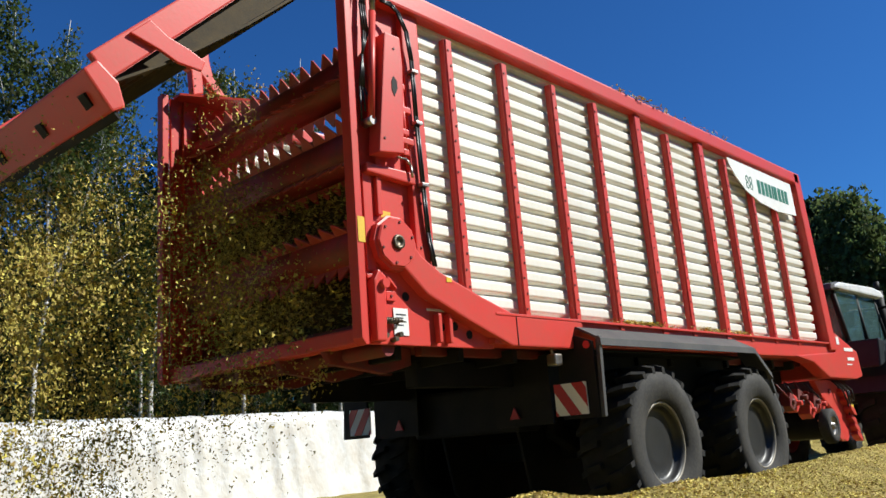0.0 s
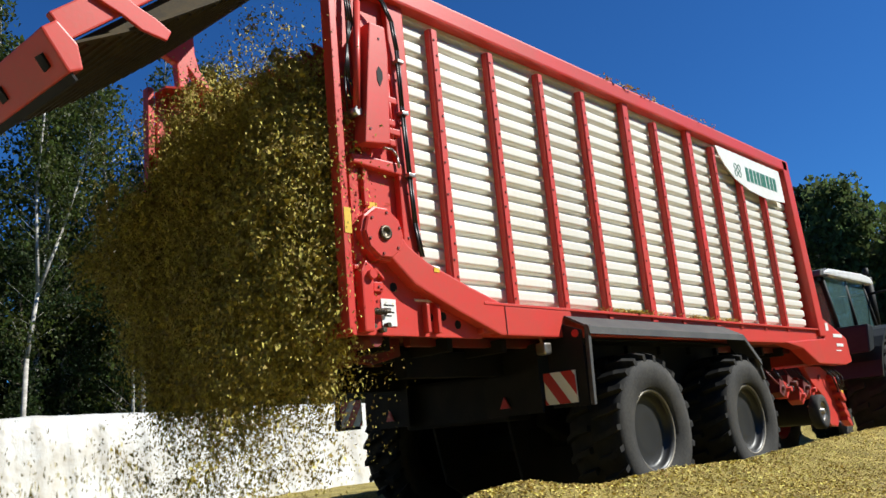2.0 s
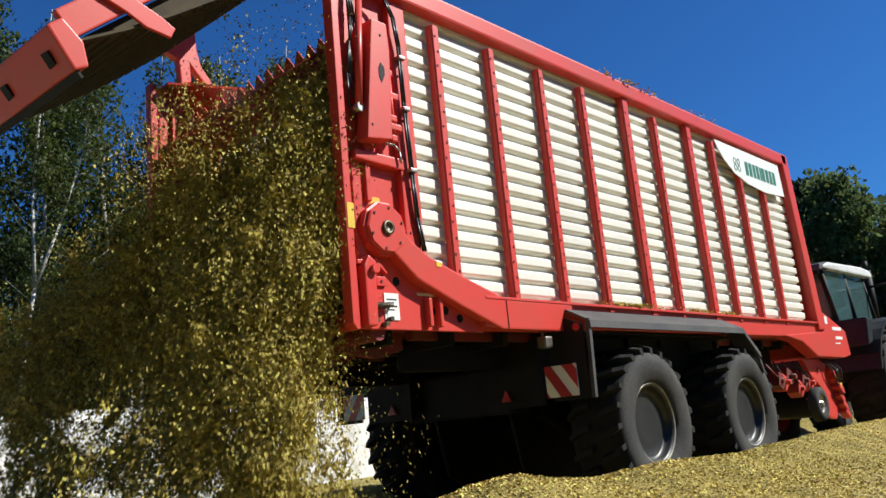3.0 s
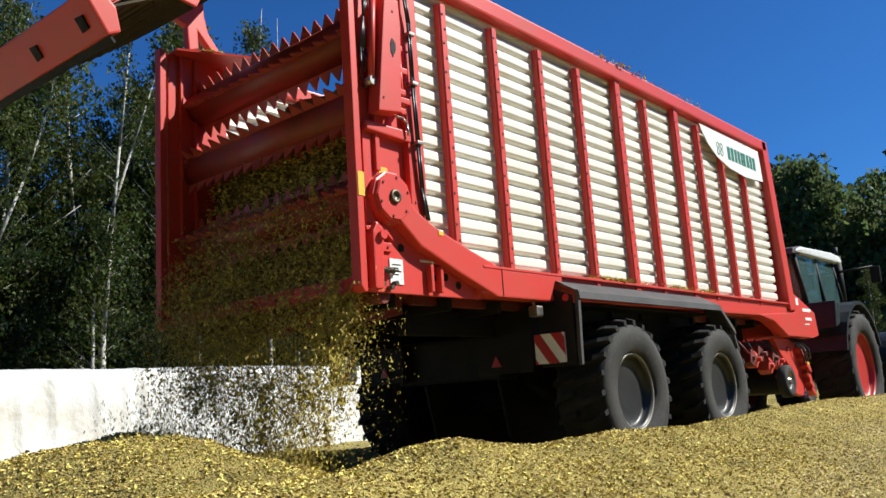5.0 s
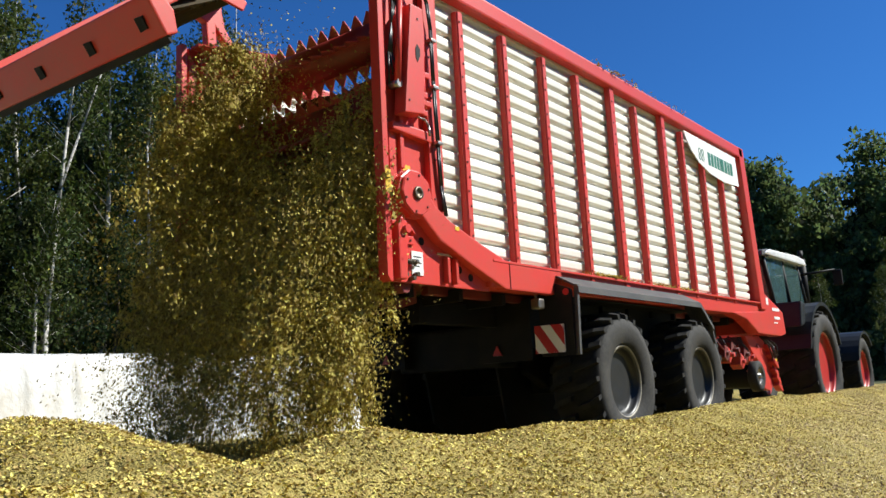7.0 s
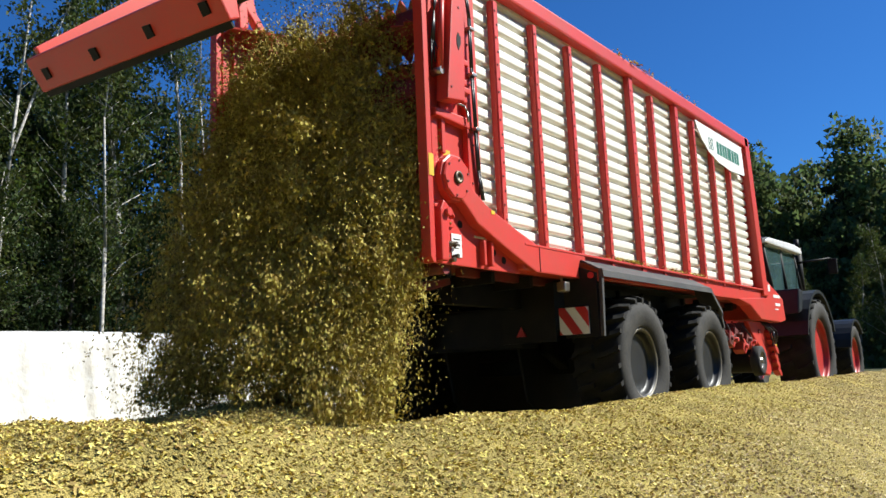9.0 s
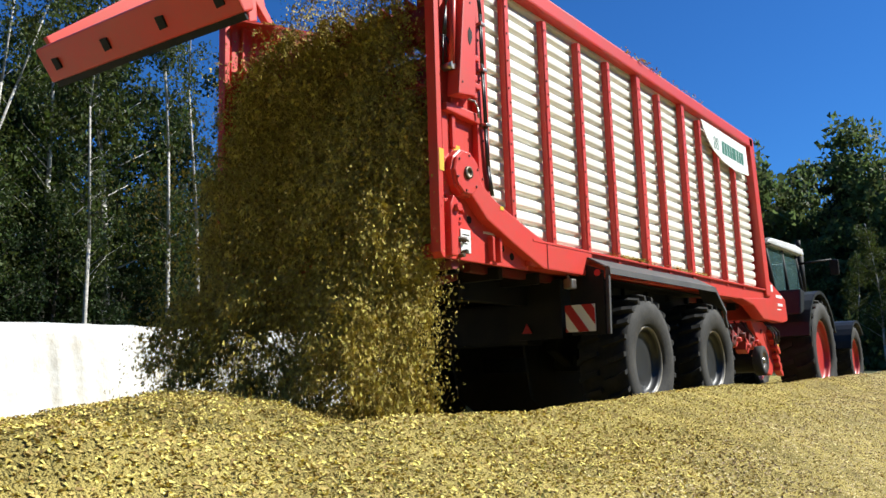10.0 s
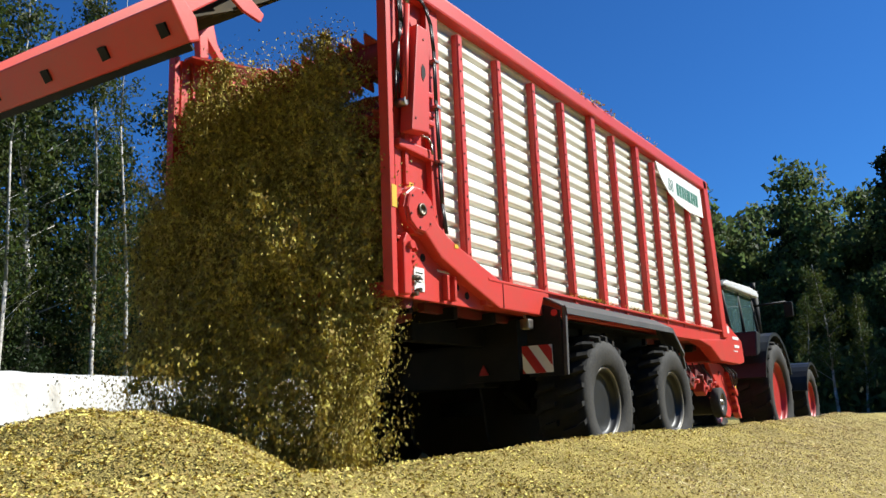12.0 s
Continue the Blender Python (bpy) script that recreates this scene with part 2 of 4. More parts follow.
        f.material_index = 0 if -9.5 < x < 7 + ragged and -7 + ragged < y < 34 else 1
    return tagged(new("ground", me), "yellow-green chopped maize silage packed into a clamp, with dark grass added around it", "ground", kind="structure")


build_ground()


# ---- chips ----
def chip_mesh(name, places, seed, lo=0.006, hi=0.022, mat=None, whole=True, lying=False, large=0):
    """Many folded leaf bits (or plain slivers), one at each place."""
    r = random.Random(seed)
    vs, fs = [], []
    for i, p in enumerate(places):
        grown = 1.75 if i >= len(places) - large else 1.0
        l, w = r.uniform(lo, hi) * 1.2 * grown, r.uniform(lo, hi) * (0.7 if whole else 0.95) * grown
        tilt = (r.gauss(0, 0.48), r.gauss(0, 0.48)) if lying else (r.uniform(0, 6.3), r.uniform(0, 6.3))
        e = Euler((*tilt, r.uniform(0, 6.3))).to_matrix()
        k = len(vs)
        for q in ((-l, -w, 0), (l, -w * 0.6, 0.3 * w), (0.7 * l, w, -0.2 * w), (-0.8 * l, 0.8 * w, 0.5 * w)):
            vs.append(tuple(Vector(p) + e @ Vector(q)))
        fs += [(k, k + 1, k + 2), (k, k + 2, k + 3)] if whole and not (lying and p[1] > 4.5) else [(k, k + 1, k + 3)]
    me = bpy.data.meshes.new(name)
    me.from_pydata(vs, [], fs)
    me.materials.append(mat or SHADE_CHIP)
    return me


def scatter():
    r = random.Random(3)
    spots, dry = [], []
    while len(spots) + len(dry) < 360000:
        x, y = r.uniform(-2.2, 5.2), -3.0 + 24 * r.random() ** 2.0
        if x < 1.3 and 9.0 < y < 14:
            continue
        if r.random() > smooth(5.2, 4.3, x) * smooth(-3.0, -2.3, y) * smooth(21, 14, y):
            continue
        lone = x + 0.12 * (y - 3) + 0.7 * noise.noise((x * 0.8, y * 0.8, 6.0)) + r.gauss(0, 0.25) > 3.05
        (dry if lone else spots).append((x, y, ground_z(x, y) + r.uniform(-0.003, 0.010)))
    tagged(new("silage_chips", chip_mesh("silage_chips", spots, 5, 0.0045, 0.0125, LIT_CHIP, lying=True)), "loose yellow-green maize chips lying on the clamp", "silage", kind="stuff")
    tagged(new("dry_chips", chip_mesh("dry_chips", dry, 6, 0.0045, 0.0125, DUST, lying=True)), "pale dry maize chips trodden flat on the clamp", "silage", kind="stuff")


scatter()


# ---- silo wall under its sheet ----
def build_sheet():
    bm = B()
    ys = np.arange(-14, 30.01, 0.07)
    prof = [(0.35, -0.3), (0.25, 0.15), (0.12, 0.6), (0.06, 1.1), (0.0, 1.58), (-0.06, 1.74), (-0.25, 1.79), (-1.0, 1.81), (-1.4, 1.6), (-1.5, -0.3)]
    rows = []
    for y in ys:
        row = []
        for i, (u, z) in enumerate(prof):
            n = noise.noise((y * 1.1, i * 0.35, 3.0)) * 0.07 + noise.noise((y * 2.7, i * 0.45, 8.0)) * 0.05
            n += 0.035 * max(0.0, 0.22 - abs(noise.noise((y * 1.9 + 0.06 * i, i * 0.10, 11.0)))) / 0.22 * min(1.0, i / 2)
            h = noise.noise((y * 0.25, 0, 5.0)) * 0.06
            row.append(bm.verts.new((-9.0 + u + n, y, z + (h if z > 1 else 0) + 0.2 * n)))
        rows.append(row)
    for a, b in zip(rows, rows[1:]):
        for i in range(len(prof) - 1):
            f = bm.faces.new((a[i], b[i], b[i + 1], a[i + 1]))
            f.smooth = True
    thing("silo_sheet", bm, SHEET, "creased white plastic sheet over a silo wall, stained brown", "plastic sheet", kind="structure")


build_sheet()


# ---- forage wagon ----
wagon = tagged(new("forage_wagon"), "red forage wagon with cream corrugated sides, unloading silage", "forage wagon")
POSTS = [(0.66, 0.07, 3.80), (1.295, 0.07, 3.80), (1.945, 0.07, 3.80), (2.573, 0.07, 3.80), (3.315, 0.105, 3.88), (3.879, 0.07, 3.80), (4.618, 0.105, 3.88), (5.182, 0.07, 3.80), (5.828, 0.07, 3.80), (6.487, 0.07, 3.80)]
SIDE = 1.27


def corrugated(y0, y1, z0, z1, x, s=1, pitch=0.116):
    """A sheet with flat ridges and valleys along y."""
    bm = B()
    prof, z = [], z0
    while z < z1:
        for k in range(12):
            if z + pitch * k / 12 < z1:
                dip = max(0.0, math.sin(2 * math.pi * k / 12 - 0.6) - 0.35) / 0.65
                prof.append((x - s * 0.038 * dip, z + pitch * k / 12))
        z += pitch
    prof.append((x, z1))
    back = [(px - s * 0.006, pz) for px, pz in reversed(prof)]
    loop = prof + back
    a = [bm.verts.new((px, y0, pz)) for px, pz in loop]
    b = [bm.verts.new((px, y1, pz)) for px, pz in loop]
    for i in range(len(loop)):
        j = (i + 1) % len(loop)
        bm.faces.new((a[i], a[j], b[j], b[i])).smooth = True
    return bm


def bolt_mesh():
    bm = B()
    bmesh.ops.create_cone(bm, cap_ends=True, segments=8, radius1=0.010, radius2=0.008, depth=0.008)
    bm.transform(Matrix.Rotation(radians(90), 4, "Y"))
    return mesh_of("bolt", bm, DARKRED)


BOLT = bolt_mesh()


def body_sides():
    edges = [0.30] + [p[0] for p in POSTS] + [7.28]
    for s in (1, -1):
        for a, b in zip(edges, edges[1:]):
            part("side_panel", corrugated(a, b, 1.80, 3.90, s * (SIDE - 0.066), s), CREAM, wagon, "cream corrugated sheet")
        for y, w, top in POSTS:
            bm = B()
            h = w / 2
            slab(bm, [(s * (SIDE - 0.06), y - h - 0.004), (s * (SIDE - 0.012), y - h - 0.004), (s * (SIDE - 0.012), y - h), (s * SIDE, y - h + 0.008), (s * SIDE, y + h - 0.008), (s * (SIDE - 0.012), y + h), (s * (SIDE - 0.012), y + h + 0.004), (s * (SIDE - 0.06), y + h + 0.004)], "z", 1.76, top)
            p = part("post", bm, RED, wagon)
            if s > 0:
                for k in range(17):
                    part("bolt", BOLT, None, p, at=pose(SIDE + 0.003, y + (0.3 * h if k % 2 else -0.3 * h), 1.86 + k * 0.116))
        # rails, sill and the leaning front posts
        bm = B()
        box(bm, *sorted((s * 1.13, s * 1.30)), -0.02, 7.36, 3.87, 4.02, 0.02)
        part("top_rail", bm, RED, wagon)
        bm = B()
        slab(bm, [(0.9, 1.60), (0.9, 1.80), (7.62, 1.80), (7.62, 1.66), (6.95, 1.64), (6.3, 1.62)], "x", *sorted((s * 1.05, s * 1.255)), 0.012)
        box(bm, *sorted((s * 1.05, s * 1.29)), 0.9, 7.5, 1.795, 1.815, 0.004)
        part("sill", bm, RED, wagon)
        bm = B()
        slab(bm, [(7.20, 4.02), (7.40, 4.02), (7.66, 1.72), (7.44, 1.72)], "x", *sorted((s * 1.12, s * 1.30)), 0.015)
        part("front_post", bm, RED, wagon)
    # front wall and floor
    bm = B()
    slab(bm, [(7.22, 3.95), (7.30, 3.95), (7.5, 1.75), (7.42, 1.75)], "x", -1.15, 1.15)
    part("front_wall", bm, RED, wagon)
    bm = B()
    box(bm, -1.15, 1.15, -0.15, 7.45, 1.62, 1.70, 0.01)
    part("floor", bm, DARKRED, wagon, "worn red scraper floor, toned dark for shade")
    for y in np.arange(-0.05, 7.2, 0.45):
        bm = B()
        box(bm, -1.05, 1.05, y, y + 0.05, 1.702, 1.74, 0.006)
        part("floor_slat", bm, DARKRED, wagon)


body_sides()


def rear_end():
    for s in (1, -1):
        def xs(a, b):
            return sorted((s * a, s * b))
        # side plate with its rear flange
        top, out = (4.04, 0.0) if s > 0 else (3.95, 0.075)
        bm = B()
        slab(bm, [(-0.22, 1.57), (0.95, 1.57), (0.95, 1.80), (0.36, 2.0), (0.36, top), (-0.22, top)], "x", *xs(1.17 - out, 1.20 - out), 0.006)
        part("rear_plate", bm, RED, wagon)
        bm = B()
        slab(bm, [(-0.30, 1.60), (-0.27, 1.56), (-0.245, 1.56), (-0.245, top + 0.02), (-0.30, top + 0.02)], "x", *xs(1.16 - out, 1.245 - out), 0.005)
        part("rear_flange", bm, RED, wagon)
        if s < 0:
            bm = B()
            slab(bm, [(-1.09, -0.20), (-1.09, 0.60), (-0.62, 0.60), (-0.98, -0.20)], "z", 3.945, 3.965)
            part("top_gusset", bm, RED, wagon, "red gusset plate dusted with chaff")
            for y in (-0.12, 0.02):
                bm = B()
                box(bm, -1.095, -1.06, y, y + 0.025, 1.75, 3.94, 0.004)
                part("inner_rib", bm, RED, wagon)
            continue
        bm = B()
        box(bm, 1.20, 1.255, 0.20, 0.36, 2.02, 4.04, 0.01)
        box(bm, 1.20, 1.235, -0.10, -0.06, 2.38, 4.0, 0.006)
        part("frame_post", bm, RED, wagon)
        bm = B()
        slab(bm, [(-0.20, 2.64), (0.24, 2.62), (0.24, 2.70), (-0.20, 2.70)], "x", 1.20, 1.262, 0.01)
        part("cross_rib", bm, RED, wagon)
        # stiffening rib beside the flange and the folded edges of the lower field
        bm = B()
        slab(bm, [(-0.20, 2.02), (-0.13, 2.02), (-0.13, 2.64), (-0.20, 2.64)], "x", 1.20, 1.215, 0.004)
        part("inner_rib", bm, RED, wagon)
        bm = B()
        slab(bm, [(-0.22, 1.99), (-0.06, 2.01), (0.02, 1.93), (0.02, 1.91), (-0.06, 1.98), (-0.22, 1.965)], "x", 1.20, 1.232, 0.004)
        part("fold_rib", bm, RED, wagon)
        bm = B()
        slab(bm, [(-0.06, 1.84), (0.02, 1.84), (0.02, 1.90), (-0.06, 1.90)], "x", 1.20, 1.218, 0.004)
        plate2 = part("bolt_plate", bm, RED, wagon)
        part("bolt", BOLT, None, plate2, at=pose(1.222, -0.02, 1.87))
        for y, z in ((-0.10, 1.62), (-0.02, 1.60), (-0.14, 1.65), (0.02, 1.63)):
            bm = B()
            rod(bm, (1.20, y, z), (1.25, y, z), 0.016, sides=10)
            part("bolt_head", bm, GREASY, wagon)
        for y, z in ((0.245, 3.3), (0.255, 2.98), (0.265, 2.5), (0.31, 2.78), (0.32, 2.4), (0.24, 2.2)):
            part("bolt", BOLT, None, wagon, at=pose(1.258, y, z))
        bm = B()
        pipe(bm, [(1.262, 0.30, 2.72), (1.268, 0.305, 2.5), (1.268, 0.31, 2.28), (1.262, 0.32, 2.12)], 0.007)
        part("brake_pipe", bm, BLACK, wagon)
        bm = B()
        box(bm, 1.286, 1.289, 0.42, 0.47, 1.985, 2.015)
        part("warning_sticker", bm, YELLOW, wagon, "small yellow sticker")
        # hub of the lowest drive
        bm = B()
        ring(bm, [(1.20, 0.0), (1.20, 0.18), (1.262, 0.18), (1.267, 0.165), (1.282, 0.165), (1.29, 0.155), (1.29, 0.0)], 10)
        for f in bm.faces:
            f.smooth = False
        bm.transform(Matrix.Translation((0, 0.0, 2.2)))
        hub = part("hub_cover", bm, RED, wagon)
        bm = B()
        ring(bm, [(1.288, 0.0), (1.288, 0.05), (1.306, 0.046), (1.306, 0.028), (1.294, 0.024), (1.294, 0.0)], 20)
        bm.transform(Matrix.Translation((0, 0.0, 2.2)))
        part("axle_end", bm, GREASY, hub, "greasy steel axle end")
        for k in range(6):
            a = radians(60 * k + 20)
            part("bolt", BOLT, None, hub, at=pose(1.294, 0.135 * math.cos(a), 2.2 + 0.135 * math.sin(a)))
        # arm that drops from the hub to the sill
        bm = B()
        slab(bm, [(0.10, 2.27), (0.20, 2.14), (0.36, 2.05), (0.74, 1.92), (1.14, 1.80), (1.95, 1.80), (1.95, 1.585), (1.06, 1.585), (0.62, 1.74), (0.24, 1.89), (0.03, 2.06)], "x", 1.195, 1.285, 0.012)
        part("side_arm", bm, RED, wagon)
        bm = B()
        box(bm, 1.286, 1.291, 1.12, 1.125, 1.59, 1.795)
        part("weld_seam", bm, DARKRED, wagon)
        # cover of the upper drive, leaning
        bm = B()
        slab(bm, [(-0.16, 2.75), (0.055, 2.78), (0.095, 3.40), (0.085, 3.60), (-0.05, 3.60)], "x", 1.235, 1.345, 0.008)
        cover = part("drive_cover", bm, RED, wagon)
        bm = B()
        slab(bm, [(0.0, 3.16), (0.03, 3.22), (0.03, 3.27), (0.0, 3.30), (-0.02, 3.26), (-0.02, 3.20)], "x", 1.344, 1.3485)
        part("grip_hole", bm, BLACK, cover)
        for y, z in ((-0.11, 2.85), (0.02, 3.5)):
            part("bolt", BOLT, None, cover, at=pose(1.347, y, z))
        # lifting ram and its hoses
        bm = B()
        rod(bm, (1.29, -0.165, 2.98), (1.29, -0.10, 3.75), 0.024)
        ram = part("lift_ram", bm, RED, wagon)
        bm = B()
        rod(bm, (1.29, -0.10, 3.74), (1.29, -0.06, 4.18), 0.018)
        part("ram_rod", bm, STEEL, ram)
        bm = B()
        rod(bm, (1.22, -0.165, 2.97), (1.31, -0.165, 2.97), 0.03)
        part("ram_pin", bm, STEEL, ram)
        for k in range(3):
            bm = B()
            o = 0.02 * k
            pipe(bm, [(1.24 + o, -0.20 + o, 2.98 + 3 * o), (1.26, -0.22 + o, 3.2), (1.28, -0.20, 3.42), (1.27, -0.17 + o, 3.6), (1.28, -0.20 + o, 3.78), (1.26, -0.14, 3.93)], 0.007)
            part("hydraulic_hose", bm, HOSE, wagon, "black rubber hose")
        for k in range(2):
            bm = B()
            o = 0.022 * k
            pipe(bm, [(1.29, -0.02, 3.86), (1.30, 0.06, 3.87 - o), (1.30, 0.14 - o, 3.82), (1.295, 0.215 - o, 3.70), (1.29, 0.25 - o, 3.5), (1.285, 0.26 - o, 3.1), (1.285, 0.28 - o, 2.6), (1.28, 0.30 - o, 2.3), (1.28, 0.34 - o, 2.08)], 0.009)
            h = part("hydraulic_hose", bm, HOSE, wagon, "black rubber hose")
        for z, y in ((3.42, 0.25), (3.05, 0.255), (2.62, 0.27)):
            bm = B()
            box(bm, 1.255, 1.31, y - 0.03, y + 0.03, z - 0.012, z + 0.012, 0.004)
            part("hose_clip", bm, STEEL, wagon)
        bm = B()
        for z, w in ((3.28, 0.05), (3.12, 0.09), (2.96, 0.06), (2.9, 0.1), (2.82, 0.05)):
            box(bm, 1.25, 1.30, 0.10, 0.10 + w, z - 0.025, z + 0.02, 0.008)
        rod(bm, (1.285, 0.13, 2.8), (1.285, 0.125, 3.3), 0.015)
        part("lock_linkage", bm, RED, wagon)
        bm = B()
        pipe(bm, [(1.27, 0.06, 2.78), (1.28, 0.13, 2.775), (1.28, 0.17, 2.74), (1.28, 0.18, 2.66)], 0.009)
        part("brake_pipe", bm, STEEL, wagon)
        # top corner with the pulley
        bm = B()
        box(bm, 1.15, 1.30, -0.06, 0.16, 4.0, 4.10, 0.015)
        slab(bm, [(0.05, 4.05), (0.22, 4.02), (0.26, 4.12), (0.18, 4.2), (0.08, 4.18)], "x", 1.16, 1.29, 0.015)
        part("hinge_block", bm, RED, wagon)
        bm = B()
        rod(bm, (1.29, 0.16, 4.09), (1.335, 0.16, 4.09), 0.06, sides=20)
        part("hinge_cap", bm, STEEL, wagon, "bright steel hinge cap")
        # lower corner: latch, spring, sign, ribs
        bm = B()
        slab(bm, [(-0.20, 1.58), (-0.12, 1.58), (-0.10, 1.98), (-0.16, 2.02), (-0.2, 1.95)], "x", 1.20, 1.27, 0.012)
        rod(bm, (1.21, -0.13, 1.93), (1.30, -0.13, 1.93), 0.03)
        part("door_latch", bm, RED, wagon)
        bm = B()
        for k in range(9):
            rod(bm, (1.235, -0.115 + 0.014 * k, 1.712), (1.235, -0.107 + 0.014 * k, 1.712), 0.021)
        rod(bm, (1.235, -0.17, 1.712), (1.235, 0.045, 1.714), 0.010)
        part("latch_spring", bm, GREASY, wagon)
        bm = B()
        box(bm, 1.20, 1.262, -0.155, -0.125, 1.675, 1.75, 0.006)
        part("spring_bracket", bm, RED, wagon)
        bm = B()
        box(bm, 1.201, 1.207, 0.0, 0.125, 1.63, 1.80)
        plate = part("sign_plate", bm, WHITE, wagon, "white printed plate")
        bm = B()
        for k in range(4):
            box(bm, 1.206, 1.2085, 0.02, 0.08 + 0.025 * (k % 2), 1.69 + 0.022 * k, 1.698 + 0.022 * k)
        part("print", bm, BLACK, plate)
        for y in (0.36, 0.46):
            bm = B()
            box(bm, 1.20, 1.25, y, y + 0.03, 1.59, 1.78, 0.008)
            part("rib", bm, RED, wagon)
        for y, z in ((0.43, 1.70), (0.56, 1.71), (0.70, 1.66), (0.3, 1.95), (0.12, 1.88)):
            bm = B()
            rod(bm, (1.199, y, z), (1.2035, y, z), 0.03, sides=14)
            part("plate_hole", bm, BLACK, wagon)
        for y0, z0 in ((-0.297, 2.2), (-0.10, 2.36)):
            bm = B()
            if y0 < -0.2:
                box(bm, 1.246, 1.249, -0.29, -0.235, 2.18, 2.34)
            else:
                box(bm, 1.201, 1.204, -0.05, 0.03, 2.375, 2.42)
            part("warning_sticker", bm, YELLOW, wagon, "faded yellow sticker")
    # sill beam across the rear, floor rails and cross members under the scraper floor
    bm = B()
    box(bm, -1.12, 1.17, -0.24, -0.12, 1.58, 1.68, 0.015)
    part("rear_sill", bm, RED, wagon)
    bm = B()
    rod(bm, (-1.10, -0.02, 1.56), (1.16, -0.02, 1.56), 0.055, sides=16)
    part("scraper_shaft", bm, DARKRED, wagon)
    for x in (-0.75, -0.25, 0.25, 0.75):
        bm = B()
        slab(bm, [(-0.22, 1.62), (-0.16, 1.50), (0.30, 1.44), (0.55, 1.50), (0.55, 1.62)], "x", x - 0.03, x + 0.03, 0.008)
        part("floor_bracket", bm, DARKRED, wagon)
    for x in (-0.9, -0.3, 0.3, 0.9):
        bm = B()
        box(bm, x - 0.035, x + 0.035, 0.5, 7.3, 1.55, 1.618, 0.008)
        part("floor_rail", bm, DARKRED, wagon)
    for s in (1, -1):
        bm = B()
        box(bm, *sorted((s * 0.55, s * 0.67)), 0.7, 7.3, 1.36, 1.55, 0.01)
        part("chassis_beam", bm, BLACK, wagon)
    # cross members coloured black for the shade under the floor
    for y in np.arange(0.15, 7.2, 0.6):
        bm = B()
        box(bm, -1.04, 1.04, y, y + 0.06, 1.50, 1.60, 0.008)
        part("cross_member", bm, BLACK, wagon)


rear_end()


def tooth_mesh():
    bm = B()
    slab(bm, [(-0.062, 0.135), (0.062, 0.135), (0.06, 0.165), (0.012, 0.25), (-0.002, 0.256), (-0.06, 0.165)], "y", -0.006, 0.006, 0.002)
    return mesh_of("tooth", bm, TOOTH)


TOOTH_MESH = tooth_mesh()


def roller(z, y, seed):
    """A spiked discharge roller across the body."""
    bm = B()
    ring(bm, [(-1.09, 0.0), (-1.09, 0.15), (1.14, 0.15), (1.14, 0.0)], 28)
    r = part("discharge_roller", bm, WORN, wagon, "worn red roller with saw-toothed blades", at=pose(0, y, z))
    for k in range(4):
        n = 17
        for i in range(n):
            x = -1.0 + 2.05 * i / (n - 1) + (0.03 if k % 2 else -0.03)
            part("tooth", TOOTH_MESH, None, r, at=pose(x, 0, 0, 90 * k + 21 * seed))
    return r


ROLLERS = [roller(3.50, 0.10, 1), roller(2.93, 0.05, 2), roller(2.26, 0.02, 3)]


def load():
    """The silage inside the wagon, broken off in a rough face behind the rollers."""
    bm = B()
    nx, nz = 34, 26
    rows = []
    for j in range(nz + 1):
        row = []
        for i in range(nx + 1):
            x = -1.13 + 2.26 * i / nx
            z = 1.72 + 1.76 * j / nz
            y = 0.24 + 0.4 * smooth(2.9, 3.4, z) + noise.noise((x * 2.4, z * 2.4, 1.0)) * 0.12 + noise.noise((x * 9, z * 9, 2.0)) * 0.05
            row.append(bm.verts.new((x, y, z)))
        rows.append(row)
    for q in range(1, 22):
        row = []
        for i in range(nx + 1):
            x = -1.13 + 2.26 * i / nx
            y = 0.8 + q * 0.3
            row.append(bm.verts.new((x, y, 3.48 + 0.3 * smooth(0.8, 3.0, y) * (1 - 0.6 * abs(x / 1.13) ** 2) + noise.noise((x * 3, y * 3, 4.0)) * 0.08)))
        rows.append(row)
    for a, b in zip(rows, rows[1:]):
        for i in range(nx):
            bm.faces.new((a[i], a[i + 1], b[i + 1], b[i]))
    part("silage_load", bm, SHADED_LOAD, wagon, "packed chopped silage with a broken face")
    r = random.Random(11)
    spots = [(r.uniform(-1.1, 1.1), 0.20 + r.uniform(-0.08, 0.06) + 0.5 * smooth(2.8, 3.3, zz), zz) for zz in [r.uniform(1.75, 3.25) for _ in range(6000)]]
    spots += [(r.gauss(1.2, 0.06), r.uniform(2.9, 5.3), 4.02 + abs(r.gauss(0, 0.02))) for _ in range(900)]
    spots += [(r.uniform(1.20, 1.285), r.gauss(c, 0.16), 1.815 + abs(r.gauss(0, 0.016))) for c in (2.75, 3.05, 3.15, 4.3, 4.95) for _ in range(160)]
    spots += [(r.uniform(-1.05, -0.85), r.uniform(0.0, 0.6), 3.967 + abs(r.gauss(0, 0.01))) for _ in range(300)]
    tagged(part("loose_chaff", chip_mesh("loose_chaff", spots, 8, mat=LIT_CHIP, lying=True), None, wagon), kind="stuff")


load()


